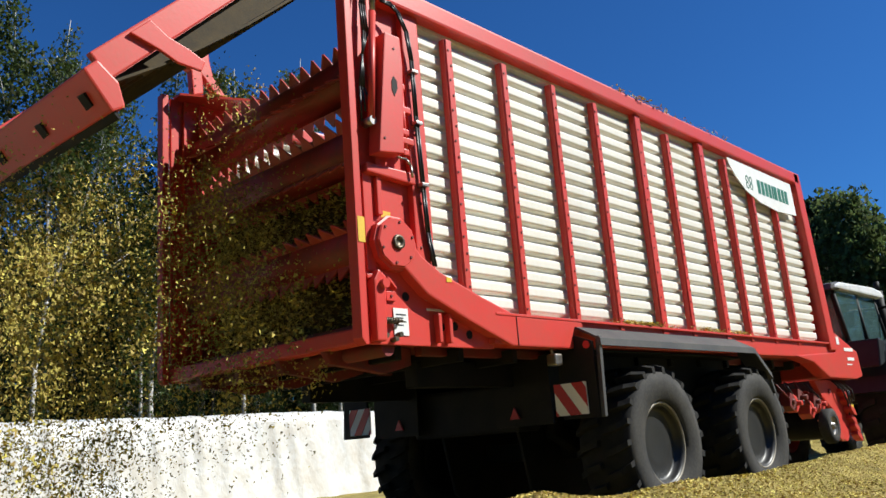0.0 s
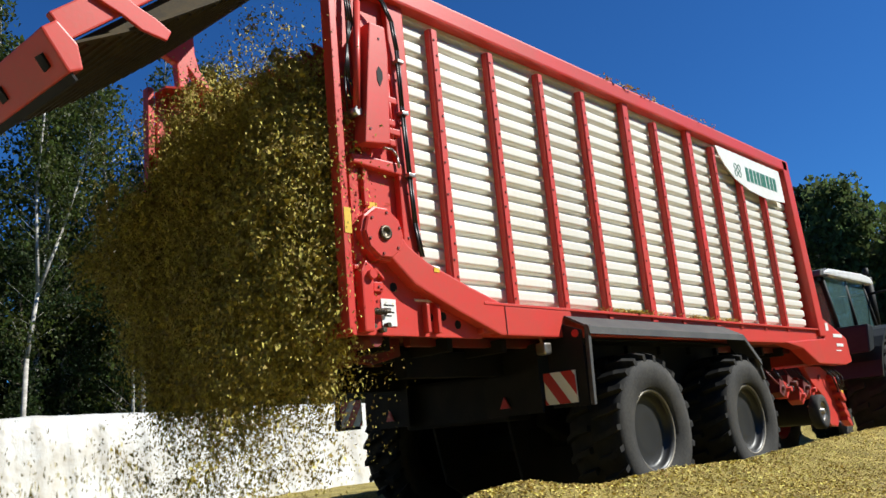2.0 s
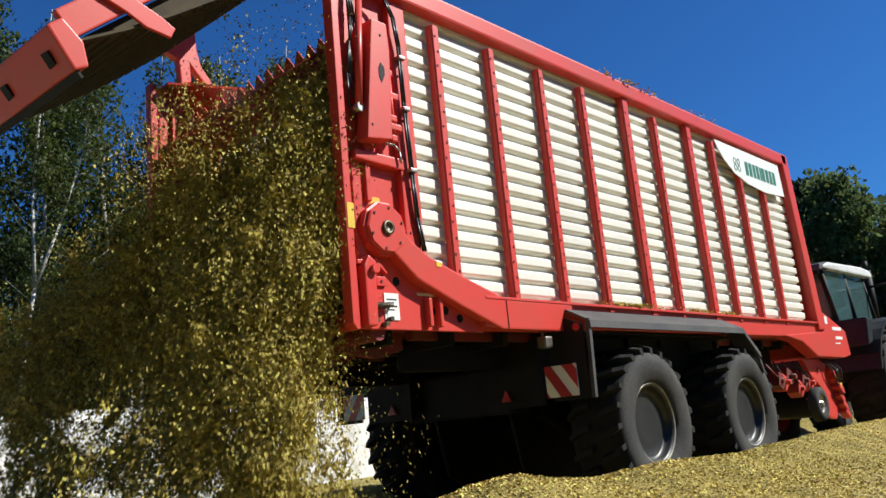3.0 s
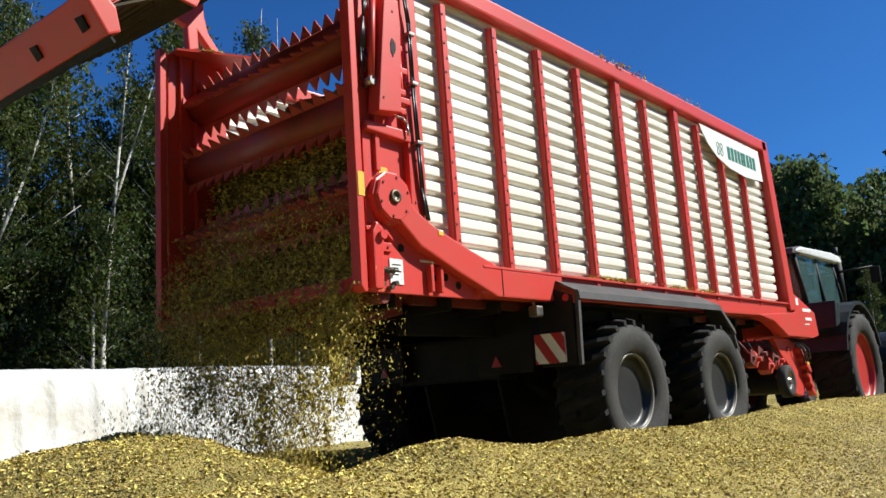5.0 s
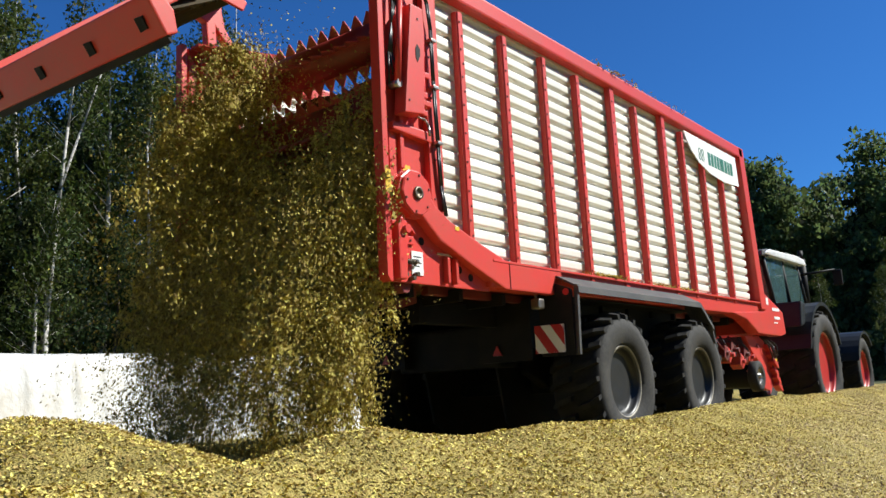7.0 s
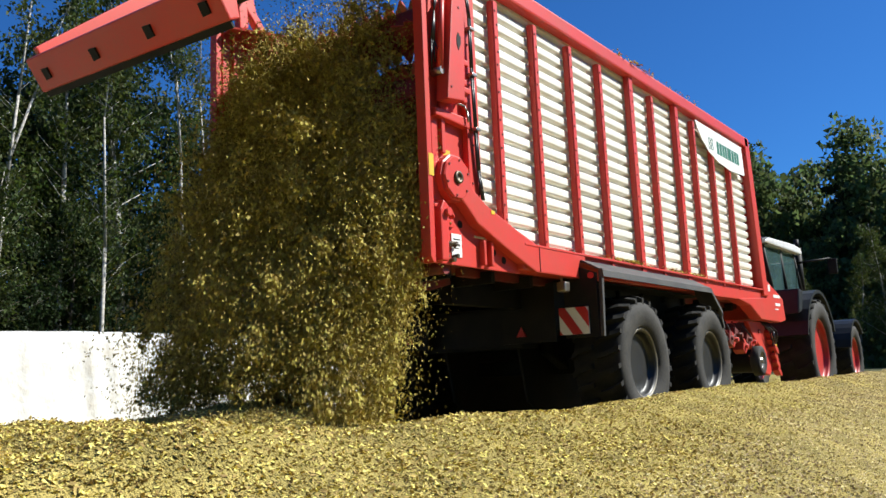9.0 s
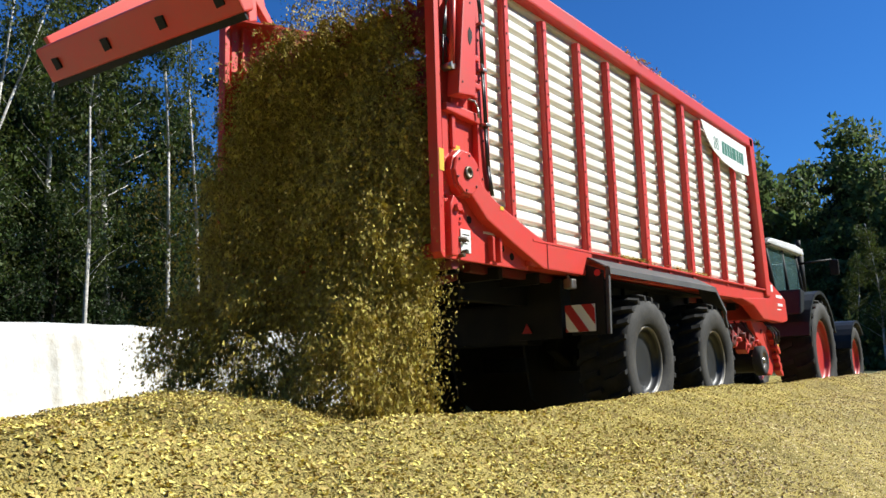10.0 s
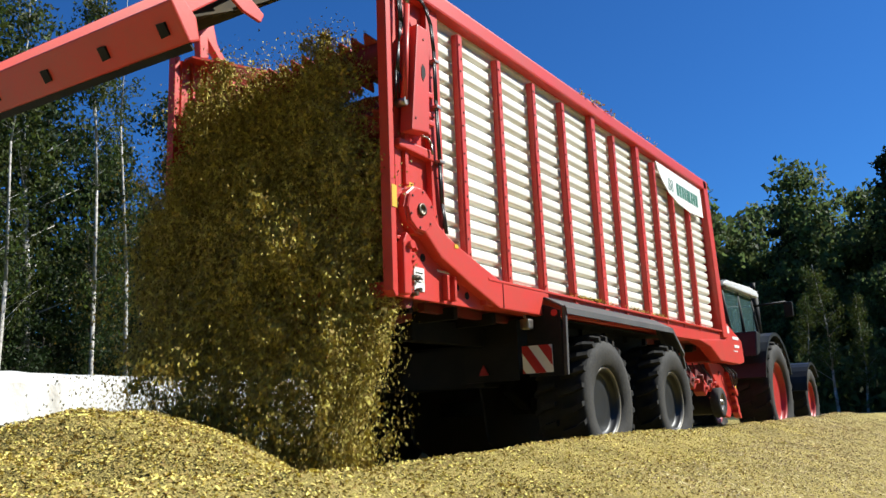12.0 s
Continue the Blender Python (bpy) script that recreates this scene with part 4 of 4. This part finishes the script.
# ---- trees ----
def leaf_cloud(vs, fs, centre, radii, count, size, r, droop=0.0):
    for _ in range(count):
        d = Vector((r.gauss(0, 1), r.gauss(0, 1), r.gauss(0, 1)))
        d.normalize()
        k = r.random() ** 0.45
        p = Vector(centre) + Vector((d.x * radii[0], d.y * radii[1], d.z * radii[2])) * k
        e = Euler((r.uniform(0, 6.3), r.uniform(0, 6.3), r.uniform(0, 6.3))).to_matrix()
        s = size * r.uniform(0.5, 1.4)
        i = len(vs)
        for q in ((-1.1 * s, -0.5 * s, 0), (1.1 * s, -0.35 * s, 0.1 * s), (0.1 * s, 0.95 * s, 0)):
            w = e @ Vector(q)
            if droop:
                w.z -= droop * abs(q[0])
            vs.append(tuple(p + w))
        fs.append((i, i + 1, i + 2))


def make_tree(kind, height, seed):
    """Meshes of a tree: trunk with limbs, and crown."""
    r = random.Random(seed)
    bm = B()
    lean = (r.uniform(-0.06, 0.06), r.uniform(-0.06, 0.06))
    base = {"birch": 0.011, "broad": 0.014, "oak": 0.014, "pine": 0.013}[kind] * height
    pts = [Vector((lean[0] * z + 0.12 * math.sin(z * 0.6 + seed), lean[1] * z + 0.12 * math.cos(z * 0.5 + seed * 2), z)) for z in np.linspace(-0.5, height * 0.97, 10)]
    for i, (p, q) in enumerate(zip(pts, pts[1:])):
        rod(bm, p, q, base * (1 - i / 9.8), base * (1 - (i + 1) / 9.8), 8)
    vs, fs = [], []
    low = {"birch": 0.25, "broad": 0.12, "oak": 0.02, "pine": 0.35}[kind]
    for k in range({"birch": 34, "broad": 40, "oak": 40, "pine": 34}[kind]):
        u = low + (0.97 - low) * (k + r.random()) / 40 * (40 / {"birch": 34, "broad": 40, "oak": 40, "pine": 34}[kind])
        u = min(u, 0.98)
        j = min(int(u * 9), 8)
        p = pts[j].lerp(pts[j + 1], u * 9 - j)
        a = r.uniform(0, 6.3)
        reach = {"birch": 0.17 * height * (1.05 - u) ** 0.7, "broad": 0.26 * height * math.sin(math.pi * min(1, 0.25 + 0.75 * u)) ** 0.7, "oak": 0.24 * height * math.sin(math.pi * min(1, 0.3 + 0.68 * u)) ** 0.6, "pine": 0.20 * height * (1.05 - u) ** 0.8}[kind] * r.uniform(0.6, 1.15)
        rise = {"birch": 0.9, "broad": 0.5, "oak": 0.35, "pine": -0.05}[kind] * reach * r.uniform(0.5, 1.1)
        q = p + Vector((reach * math.cos(a), reach * math.sin(a), rise))
        rod(bm, p, p.lerp(q, 0.9), base * 0.28 * (1.1 - u), base * 0.06, 5)
        n = {"birch": 3, "broad": 3, "oak": 3, "pine": 3}[kind]
        for m in range(n):
            c = p.lerp(q, (m + 1.1) / n) + Vector((r.gauss(0, 0.2), r.gauss(0, 0.2), r.gauss(0, 0.2)))
            if kind == "birch":
                leaf_cloud(vs, fs, c - Vector((0, 0, 0.25)), (0.45, 0.45, 0.65), 62, 0.06, r, 0.3)
            elif kind == "broad":
                leaf_cloud(vs, fs, c, (0.75, 0.75, 0.55), 84, 0.08, r)
            elif kind == "oak":
                leaf_cloud(vs, fs, c, (1.0, 1.0, 0.75), 64, 0.14, r)
            else:
                leaf_cloud(vs, fs, c, (0.8, 0.8, 0.32), 60, 0.15, r)
    me = bpy.data.meshes.new("crown")
    me.from_pydata(vs, [], fs)
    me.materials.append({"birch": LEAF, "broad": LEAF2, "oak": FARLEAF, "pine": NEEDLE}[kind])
    return mesh_of("trunk", bm, BARK if kind == "birch" else DARKBARK), me


KINDS = {k: [make_tree(k, h, 10 * i + len(k)) for i in range(3)] for k, h in (("birch", 13.0), ("broad", 12.0), ("oak", 12.0), ("pine", 15.0))}
LABEL = {"birch": "slender white-barked birch with sparse yellow-green leaves", "broad": "dark green broadleaf tree at the wood's edge", "oak": "dense dark green oak leafed down to the ground", "pine": "tall dark pine in the wood"}


def plant(kind, x, y, size, turn, which, z=0.0):
    trunk, crown = KINDS[kind][which % 3]
    t = tagged(new(kind + "_tree"), LABEL[kind], "tree", "trees of the wood")
    t.matrix_basis = pose(x, y, z, 0, 0, turn) @ Matrix.Diagonal((size, size, size, 1))
    part("trunk", trunk, None, t)
    part("crown", crown, None, t)
    return t


def stemmed_birch(x, stems, seed):
    """A birch of one or more bent stems, given as (y, z) points in the plane x."""
    r = random.Random(seed)
    y0 = stems[0][0][0]
    bm = B()
    vs, fs = [], []
    for pts in stems:
        line = [Vector((0.25 * noise.noise((seed, z * 0.3, 0)), y - y0, z)) for y, z in pts]
        n = len(line) - 1
        top = line[-1].z
        for p, q in zip(line, line[1:]):
            rod(bm, p, q, 0.095 * (1.05 - p.z / (top * 1.1)), 0.095 * (1.05 - q.z / (top * 1.1)), 8)
        for k in range(34):
            u = r.uniform(0.22, 0.99)
            i = min(int(u * n), n - 1)
            p = line[i].lerp(line[i + 1], u * n - i)
            a = r.uniform(0, 6.3)
            reach = r.uniform(0.5, 2.0) * (1.15 - u)
            q = p + Vector((reach * math.cos(a), reach * math.sin(a), reach * r.uniform(0.5, 1.2)))
            rod(bm, p, p.lerp(q, 0.75), 0.010, 0.004, 5)
            for m in (0.4, 0.75, 1.05):
                leaf_cloud(vs, fs, p.lerp(q, m) - Vector((0, 0, 0.3)), (0.4, 0.4, 0.65), 22, 0.065, r, 0.3)
    t = tagged(new("birch_tree"), "white-trunked birch with thin yellowing leaves before the wood", "tree", "trees of the wood")
    t.matrix_basis = pose(x, y0, 0)
    part("trunk", bm, BARK, t)
    me = bpy.data.meshes.new("crown")
    me.from_pydata(vs, [], fs)
    me.materials.append(LEAF)
    part("crown", me, None, t)


def undergrowth(name, path, depth, top, count, size, seed, mat):
    """Low leafy growth that fills the foot of the wood along a line."""
    r = random.Random(seed)
    vs, fs = [], []
    (ax, ay), (bx, by) = path
    for _ in range(count):
        u = r.random()
        z = top * r.random() ** 1.4
        x = ax + (bx - ax) * u + r.uniform(0, depth) * -0.7
        y = ay + (by - ay) * u + r.uniform(0, depth) * 0.7
        leaf_cloud(vs, fs, (x, y, z * (0.7 + 0.5 * noise.noise((x * 0.3, y * 0.3, 0)))), (0.9, 0.9, 0.6), 9 if size > 0.15 else 20, size, r)
    me = bpy.data.meshes.new(name)
    me.from_pydata(vs, [], fs)
    me.materials.append(mat)
    tagged(new(name, me), "dark green brush at the foot of the wood", "undergrowth", kind="stuff")


def woods():
    r = random.Random(21)
    # edge of the wood behind the silo wall: undergrowth, broadleaf trees, birches in front
    for k in range(30):
        plant("broad", -25.5 - r.uniform(0, 4), -10 + 1.5 * k + r.uniform(-0.6, 0.6), r.uniform(0.5, 0.85), r.uniform(0, 360), k)
    for k in range(25):
        plant("broad", -30 - r.uniform(0, 5), -14 + 2.3 * k + r.uniform(-1.0, 1.0), r.uniform(1.0, 1.55), r.uniform(0, 360), k)
    for k in range(18):
        plant("birch", -26 - r.uniform(0, 5), -8 + 1.5 * k + r.uniform(-0.9, 0.9), r.uniform(1.3, 1.65), r.uniform(0, 360), k)
    stemmed_birch(-23.5, [[(11.3, 0), (11.35, 4), (11.6, 8), (11.9, 11), (12.3, 15), (12.6, 18)], [(11.6, 8.5), (12.4, 11), (13.5, 14.5), (14.4, 17)], [(10.9, 0), (11.0, 5), (11.5, 8.2)]], 1)
    stemmed_birch(-23.2, [[(7.0, 0), (7.2, 4.5), (7.5, 6.7), (7.4, 10), (7.7, 14), (8.0, 17)], [(7.5, 6.7), (8.3, 9), (9.1, 11.6), (9.6, 15)]], 2)
    stemmed_birch(-23.8, [[(18.9, 0), (18.9, 6), (18.8, 10), (18.6, 14), (18.9, 19)], [(18.7, 12), (18.3, 15), (18.0, 18)]], 3)
    stemmed_birch(-24.0, [[(20.6, 0), (20.4, 7), (19.9, 13), (20.0, 19)]], 4)
    stemmed_birch(-23.6, [[(15.2, 0), (15.4, 6), (15.2, 11), (15.6, 15)]], 5)
    stemmed_birch(-23.4, [[(3.9, 0), (4.3, 6), (5.0, 11), (5.2, 16)], [(4.4, 7), (3.8, 11), (3.9, 15)]], 6)
    # far wood beyond the tractor, and on to the wood behind the wall
    for k in range(38):
        plant("pine" if k % 5 == 1 else "oak", -46 + 1.5 * k + r.uniform(-1, 1), 64 + r.uniform(-4, 4) - 0.2 * k, r.uniform(0.95, 1.3), r.uniform(0, 360), k)
    for k in range(16):
        plant("oak", -28 + 2.5 * k + r.uniform(-1, 1), 74 + r.uniform(-3, 3) - 0.3 * k, r.uniform(1.05, 1.3), r.uniform(0, 360), k)
    for k in range(24):
        plant("oak", -44 + 2.4 * k + r.uniform(-1, 1), 57 + r.uniform(-3, 3) - 0.3 * k, r.uniform(0.5, 0.85), r.uniform(0, 360), k)
    # unseen trees added round the clamp to hold back sky light
    for k in range(5):
        plant("oak", 14 + 6.5 * k + r.uniform(-1, 1), 58 - 5.2 * k + r.uniform(-2, 2), r.uniform(1.2, 1.6), r.uniform(0, 360), k)
    for k in range(7):
        plant("oak", 27 + r.uniform(-2, 2), -26 + 8 * k + r.uniform(-1, 1), r.uniform(1.2, 1.6), r.uniform(0, 360), k)
    for k in range(8):
        plant("oak", -25 + 7 * k + r.uniform(-1, 1), -24 + r.uniform(-2, 2), r.uniform(1.2, 1.6), r.uniform(0, 360), k)
    for k in range(9):
        plant("birch", -7 + 2.2 * k + r.uniform(-1, 1), 46 - 0.5 * k + r.uniform(-2, 2), r.uniform(0.35, 0.6), r.uniform(0, 360), k)
    undergrowth("undergrowth", ((-24.5, -14), (-27, 46)), 6, 5.0, 3000, 0.095, 4, LEAF2)
    undergrowth("undergrowth", ((-32, -16), (-36, 46)), 5, 11.0, 4200, 0.14, 6, LEAF2)
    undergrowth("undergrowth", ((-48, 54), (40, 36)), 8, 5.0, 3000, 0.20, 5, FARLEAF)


woods()


# ---- silage that falls from the wagon ----
def clump_mesh(name, seed, count, radii, lo, hi, lumps=18, loose=0.4):
    """Chips in uneven lumps of their own: larger matted bits within, fine ones round them."""
    r = random.Random(seed)
    def within(far):
        while True:
            p = Vector((r.gauss(0, 1), r.gauss(0, 1), r.gauss(0, 1)))
            if p.length < far:
                return p
    cores = [(within(1.7), r.uniform(0.16, 0.42)) for _ in range(lumps)]
    fine, matted = [], []
    for k in range(count):
        if r.random() < loose:
            fine.append(tuple(a * b for a, b in zip(within(2.2), radii)))
            continue
        c, w = cores[k % lumps]
        inner = r.random() < 0.4
        p = tuple(a * b for a, b in zip(c + within(1.3 if inner else 2.0) * w, radii))
        (matted if inner else fine).append(p)
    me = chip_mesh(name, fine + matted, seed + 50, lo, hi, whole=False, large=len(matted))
    return me


DENSE = [clump_mesh("silage_clump", k, 3900, (0.26, 0.16, 0.34), 0.0045, 0.0127) for k in range(6)]
FINE = [clump_mesh("silage_clump", 90 + k, 3900, (0.27, 0.18, 0.38), 0.004, 0.0115, 10, 0.85) for k in range(4)]
COLUMN = [clump_mesh("silage_clump", 120 + k, 2900, (0.13, 0.14, 0.40), 0.0045, 0.0127, 14, 0.45) for k in range(4)]
EDGE = [clump_mesh("silage_clump", 40 + k, 1900, (0.10, 0.10, 0.38), 0.0045, 0.012) for k in range(3)]
THIN = [clump_mesh("silage_spray", 20 + k, 1500, (0.36, 0.26, 0.40), 0.004, 0.011, 9, 0.7) for k in range(4)]
SPARSE = [clump_mesh("silage_spray", 70 + k, 380, (0.12, 0.16, 0.42), 0.003, 0.008, 6, 0.9) for k in range(3)]
FALLS = []


def fall(mesh, t0, x, z0, back, vx, vz, turn, y0=-0.10):
    ob = tagged(new("silage_clump", mesh), "loose clump of yellow-green maize chips falling from the wagon", "silage", "falling silage", "stuff")
    FALLS.append((ob, t0, x, z0, back, vx, vz, turn, y0))


def flow():
    r = random.Random(5)
    # what the opening door lets go
    for k in range(46):
        t0 = -0.9 + 2.0 * k / 46
        fall(THIN[k % 4], t0, r.uniform(-0.9, 0.5), 2.35 + 0.5 * smooth(0.2, 0.7, t0), 0.2, r.uniform(-0.2, 0.2), -0.6, r.uniform(-40, 40), r.uniform(-2.0, -0.9))
    for k in range(30):
        t0 = -0.6 + 2.3 * k / 30
        fall(THIN[k % 4], t0, r.uniform(-0.6, 0.6), r.uniform(2.2, 3.3), r.uniform(0.1, 0.7), 0, -0.8, r.uniform(-40, 40))
    def stream(a, b, step, top, lanes, mesh, back, aside=(-0.1, 0.1), y0=-0.10):
        t = a
        k = 0
        while t < b:
            for lane in lanes:
                fall(mesh[k % len(mesh)], t + r.uniform(-0.03, 0.03), lane + r.uniform(-0.09, 0.09), top + r.uniform(-0.25, 0.12), r.uniform(*back), r.uniform(*aside), r.uniform(-1.7, -0.9), r.uniform(-60, 60), y0)
                k += 1
            t += step
    wide = (-0.66, 0.0, 0.66)
    stream(0.6, 1.5, 0.16, 3.0, wide, THIN, (0.1, 0.8))
    # the face of the load breaks off at once
    for k in range(84):
        fall(DENSE[k % 6], r.uniform(1.62, 1.80), wide[k % 3] + r.uniform(-0.16, 0.16), r.uniform(1.95, 3.4), r.uniform(0.3, 1.0), r.uniform(-0.1, 0.1), -1.0, r.uniform(-60, 60))
    stream(1.80, 2.75, 0.06, 3.3, wide, DENSE, (0.1, 0.8))
    stream(1.80, 3.4, 0.16, 3.3, wide, THIN, (0.7, 1.5))
    stream(1.75, 2.7, 0.075, 2.8, (-0.9, -0.4), DENSE, (0.8, 1.9), (-1.9, -0.5))
    stream(1.8, 12.0, 0.2, 1.95, (1.05,), SPARSE, (-0.4, 0.2), y0=-0.12)
    stream(2.75, 3.9, 0.14, 2.9, wide, DENSE, (0.1, 1.0))
    stream(3.8, 4.7, 0.16, 2.1, wide, FINE, (0.0, 0.6))
    stream(4.7, 5.8, 0.17, 2.0, wide, FINE, (0.0, 0.5))
    stream(5.7, 6.7, 0.07, 2.45, wide, FINE, (0.0, 0.8))
    stream(6.6, 7.3, 0.075, 2.35, wide, DENSE, (0.1, 1.1))
    stream(6.6, 7.7, 0.12, 3.3, (-0.7, -0.3), DENSE, (0.5, 1.0))
    stream(7.3, 7.9, 0.08, 2.7, wide, DENSE, (0.0, 0.7))
    stream(7.6, 12.0, 0.11, 2.6, (0.38,), DENSE, (-0.2, 0.35))
    stream(6.4, 7.7, 0.2, 3.2, (-0.7, 0.1), THIN, (0.7, 1.3))
    stream(8.0, 12.0, 0.2, 3.35, (-0.7, 0.1), THIN, (0.2, 0.8))
    stream(7.9, 12.0, 0.078, 3.35, (-0.70, -0.08, 0.5), DENSE, (-0.3, 0.45))
    stream(7.6, 12.0, 0.14, 2.9, (-0.8, -0.3), DENSE, (-0.2, 0.5))
    stream(1.8, 3.3, 0.06, 2.9, (0.95,), COLUMN, (0.3, 0.7))
    stream(5.8, 12.0, 0.055, 2.4, (0.86,), COLUMN, (-0.1, 0.28))
    stream(10.3, 11.0, 0.045, 3.35, (0.42,), COLUMN, (0.8, 1.15))
    stream(1.7, 3.9, 0.16, 2.9, (1.0,), EDGE, (0.0, 0.5))
    stream(3.9, 5.6, 0.36, 1.9, (0.95,), EDGE, (0.0, 0.3))
    stream(5.6, 6.4, 0.2, 2.1, (0.98,), EDGE, (-0.1, 0.2))
    stream(6.4, 12.0, 0.12, 2.5, (1.02,), EDGE, (-0.35, 0.1))


flow()


def heap(x, y, rx, ry, h, seed):
    bm = B()
    n, m = 40, 14
    def z_at(u, v):
        q = math.hypot(u, v)
        return h * max(0.0, 1 - q * q) ** 1.3 - 0.25 * smooth(0.85, 1.0, q) + noise.noise((u * 4 + seed, v * 4, seed)) * 0.05 + noise.noise((u * 14 + seed, v * 14, 2)) * 0.02
    mid = bm.verts.new((0, 0, z_at(0, 0)))
    rings = []
    for j in range(1, m + 1):
        q = j / m
        rings.append([bm.verts.new((rx * q * math.cos(a), ry * q * math.sin(a), z_at(q * math.cos(a), q * math.sin(a)))) for a in [2 * math.pi * i / n for i in range(n)]])
    for i in range(n):
        bm.faces.new((mid, rings[0][i], rings[0][(i + 1) % n]))
        for a, b in zip(rings, rings[1:]):
            bm.faces.new((a[i], b[i], b[(i + 1) % n], a[(i + 1) % n]))
    for f in bm.faces:
        f.smooth = True
    ob = thing("mound", bm, SILAGE, "fresh mound of yellow-green chopped maize behind the wagon", "mound", "mounds behind the wagon")
    r = random.Random(seed)
    spots = []
    for _ in range(22000):
        a, q = r.uniform(0, 6.3), math.sqrt(r.random()) * 0.95
        u, v = q * math.cos(a), q * math.sin(a)
        spots.append((rx * u, ry * v, z_at(u, v) + r.uniform(-0.004, 0.015)))
    tagged(part("loose_silage", chip_mesh("loose_silage", spots, seed + 3, 0.0045, 0.0125, LIT_CHIP, lying=True), None, ob), kind="stuff")
    return ob, x, y


HEAPS = [(heap(0.15, -0.65, 2.1, 1.35, 0.46, 2), 1.9, 4.2), (heap(0.1, 0.75, 1.7, 1.2, 0.30, 5), 5.2, 7.6), (heap(0.1, 2.1, 1.75, 1.5, 0.38, 8), 7.4, 9.3), (heap(0.0, 3.25, 1.7, 1.35, 0.56, 11), 9.3, 11.4)]


# ---- what moves ----
def motions():
    rows = [(t, pose(0, driven(t), 0)) for t in STEPS]
    walk(wagon, rows)
    walk(tractor, rows)
    for w, x, y, z, r in SPIN:
        walk(w, [(t, pose(x, y, z) @ Matrix.Rotation(-driven(t) / r, 4, "X")) for t in STEPS])
    for i, r in enumerate(ROLLERS):
        p = r.matrix_basis.translation.copy()
        turn = [(0.2 * k, pose(p.x, p.y, p.z) @ Matrix.Rotation(radians(70.0 * max(0.0, k - 8) * (1 if i else 0.9)), 4, "X")) for k in range(61)]
        walk(r, turn)
    for (ob, x, y), a, b in HEAPS:
        keys = sorted({0.0, a, (a + b) / 2, b, 12.0})
        walk(ob, [(t, pose(x, y, 0.30 - 0.75 * (1 - smooth(a, b, t)))) for t in keys])
    for ob, t0, x, z0, back, vx, vz, turn, y0 in FALLS:
        rows = []
        for t in sorted({0.0, *[k for k in range(1, 12) if k < t0 - 0.3], max(t0 - 0.16, 0.0)}):
            if t < t0 - 0.1:
                rows.append((t, pose(0.4 * x, driven(t) + 2.4, 2.72)))
        rear = driven(t0)
        land = next(0.02 * k for k in range(100) if z0 + vz * 0.02 * k - 2.0 * (0.02 * k) ** 2 < 0.35)
        for k in range(7):
            u = land * k / 6
            if t0 + u >= 0 and t0 + u <= 12:
                rows.append((t0 + u, pose(x + vx * u, rear + y0 - back * u, z0 + vz * u - 2.0 * u * u, turn * u, 0, turn * u)))
        if t0 < 12 < t0 + land:
            u = 12 - t0
            rows.append((12.0, pose(x + vx * u, rear + y0 - back * u, z0 + vz * u - 2.0 * u * u, turn * u, 0, turn * u)))
        elif t0 >= 12:
            rows.append((12.0, pose(0.4 * x, driven(12.0) + 2.4, 2.72)))
        if t0 + land + 0.15 < 12:
            end = pose(x + vx * land, rear + y0 - back * land, -0.75, turn * land, 0, turn * land)
            rows.append((t0 + land + 0.15, end))
            rows.append((12.0, end))
        if rows[0][0] > 0:
            rows.insert(0, (0.0, rows[0][1]))
        keep = [rows[0]]
        for q in rows[1:]:
            if frame(q[0]) > frame(keep[-1][0]):
                keep.append(q)
        walk(ob, keep)
    walk(GATE, [(t, pose(0, 0.20, 4.76, a, 2.0, 0)) for t, a in ((0.0, 44.0), (0.2, 42.2), (0.45, 40.3), (0.7, 40.0), (6.0, 40.0), (12.0, 40.0))])


motions()
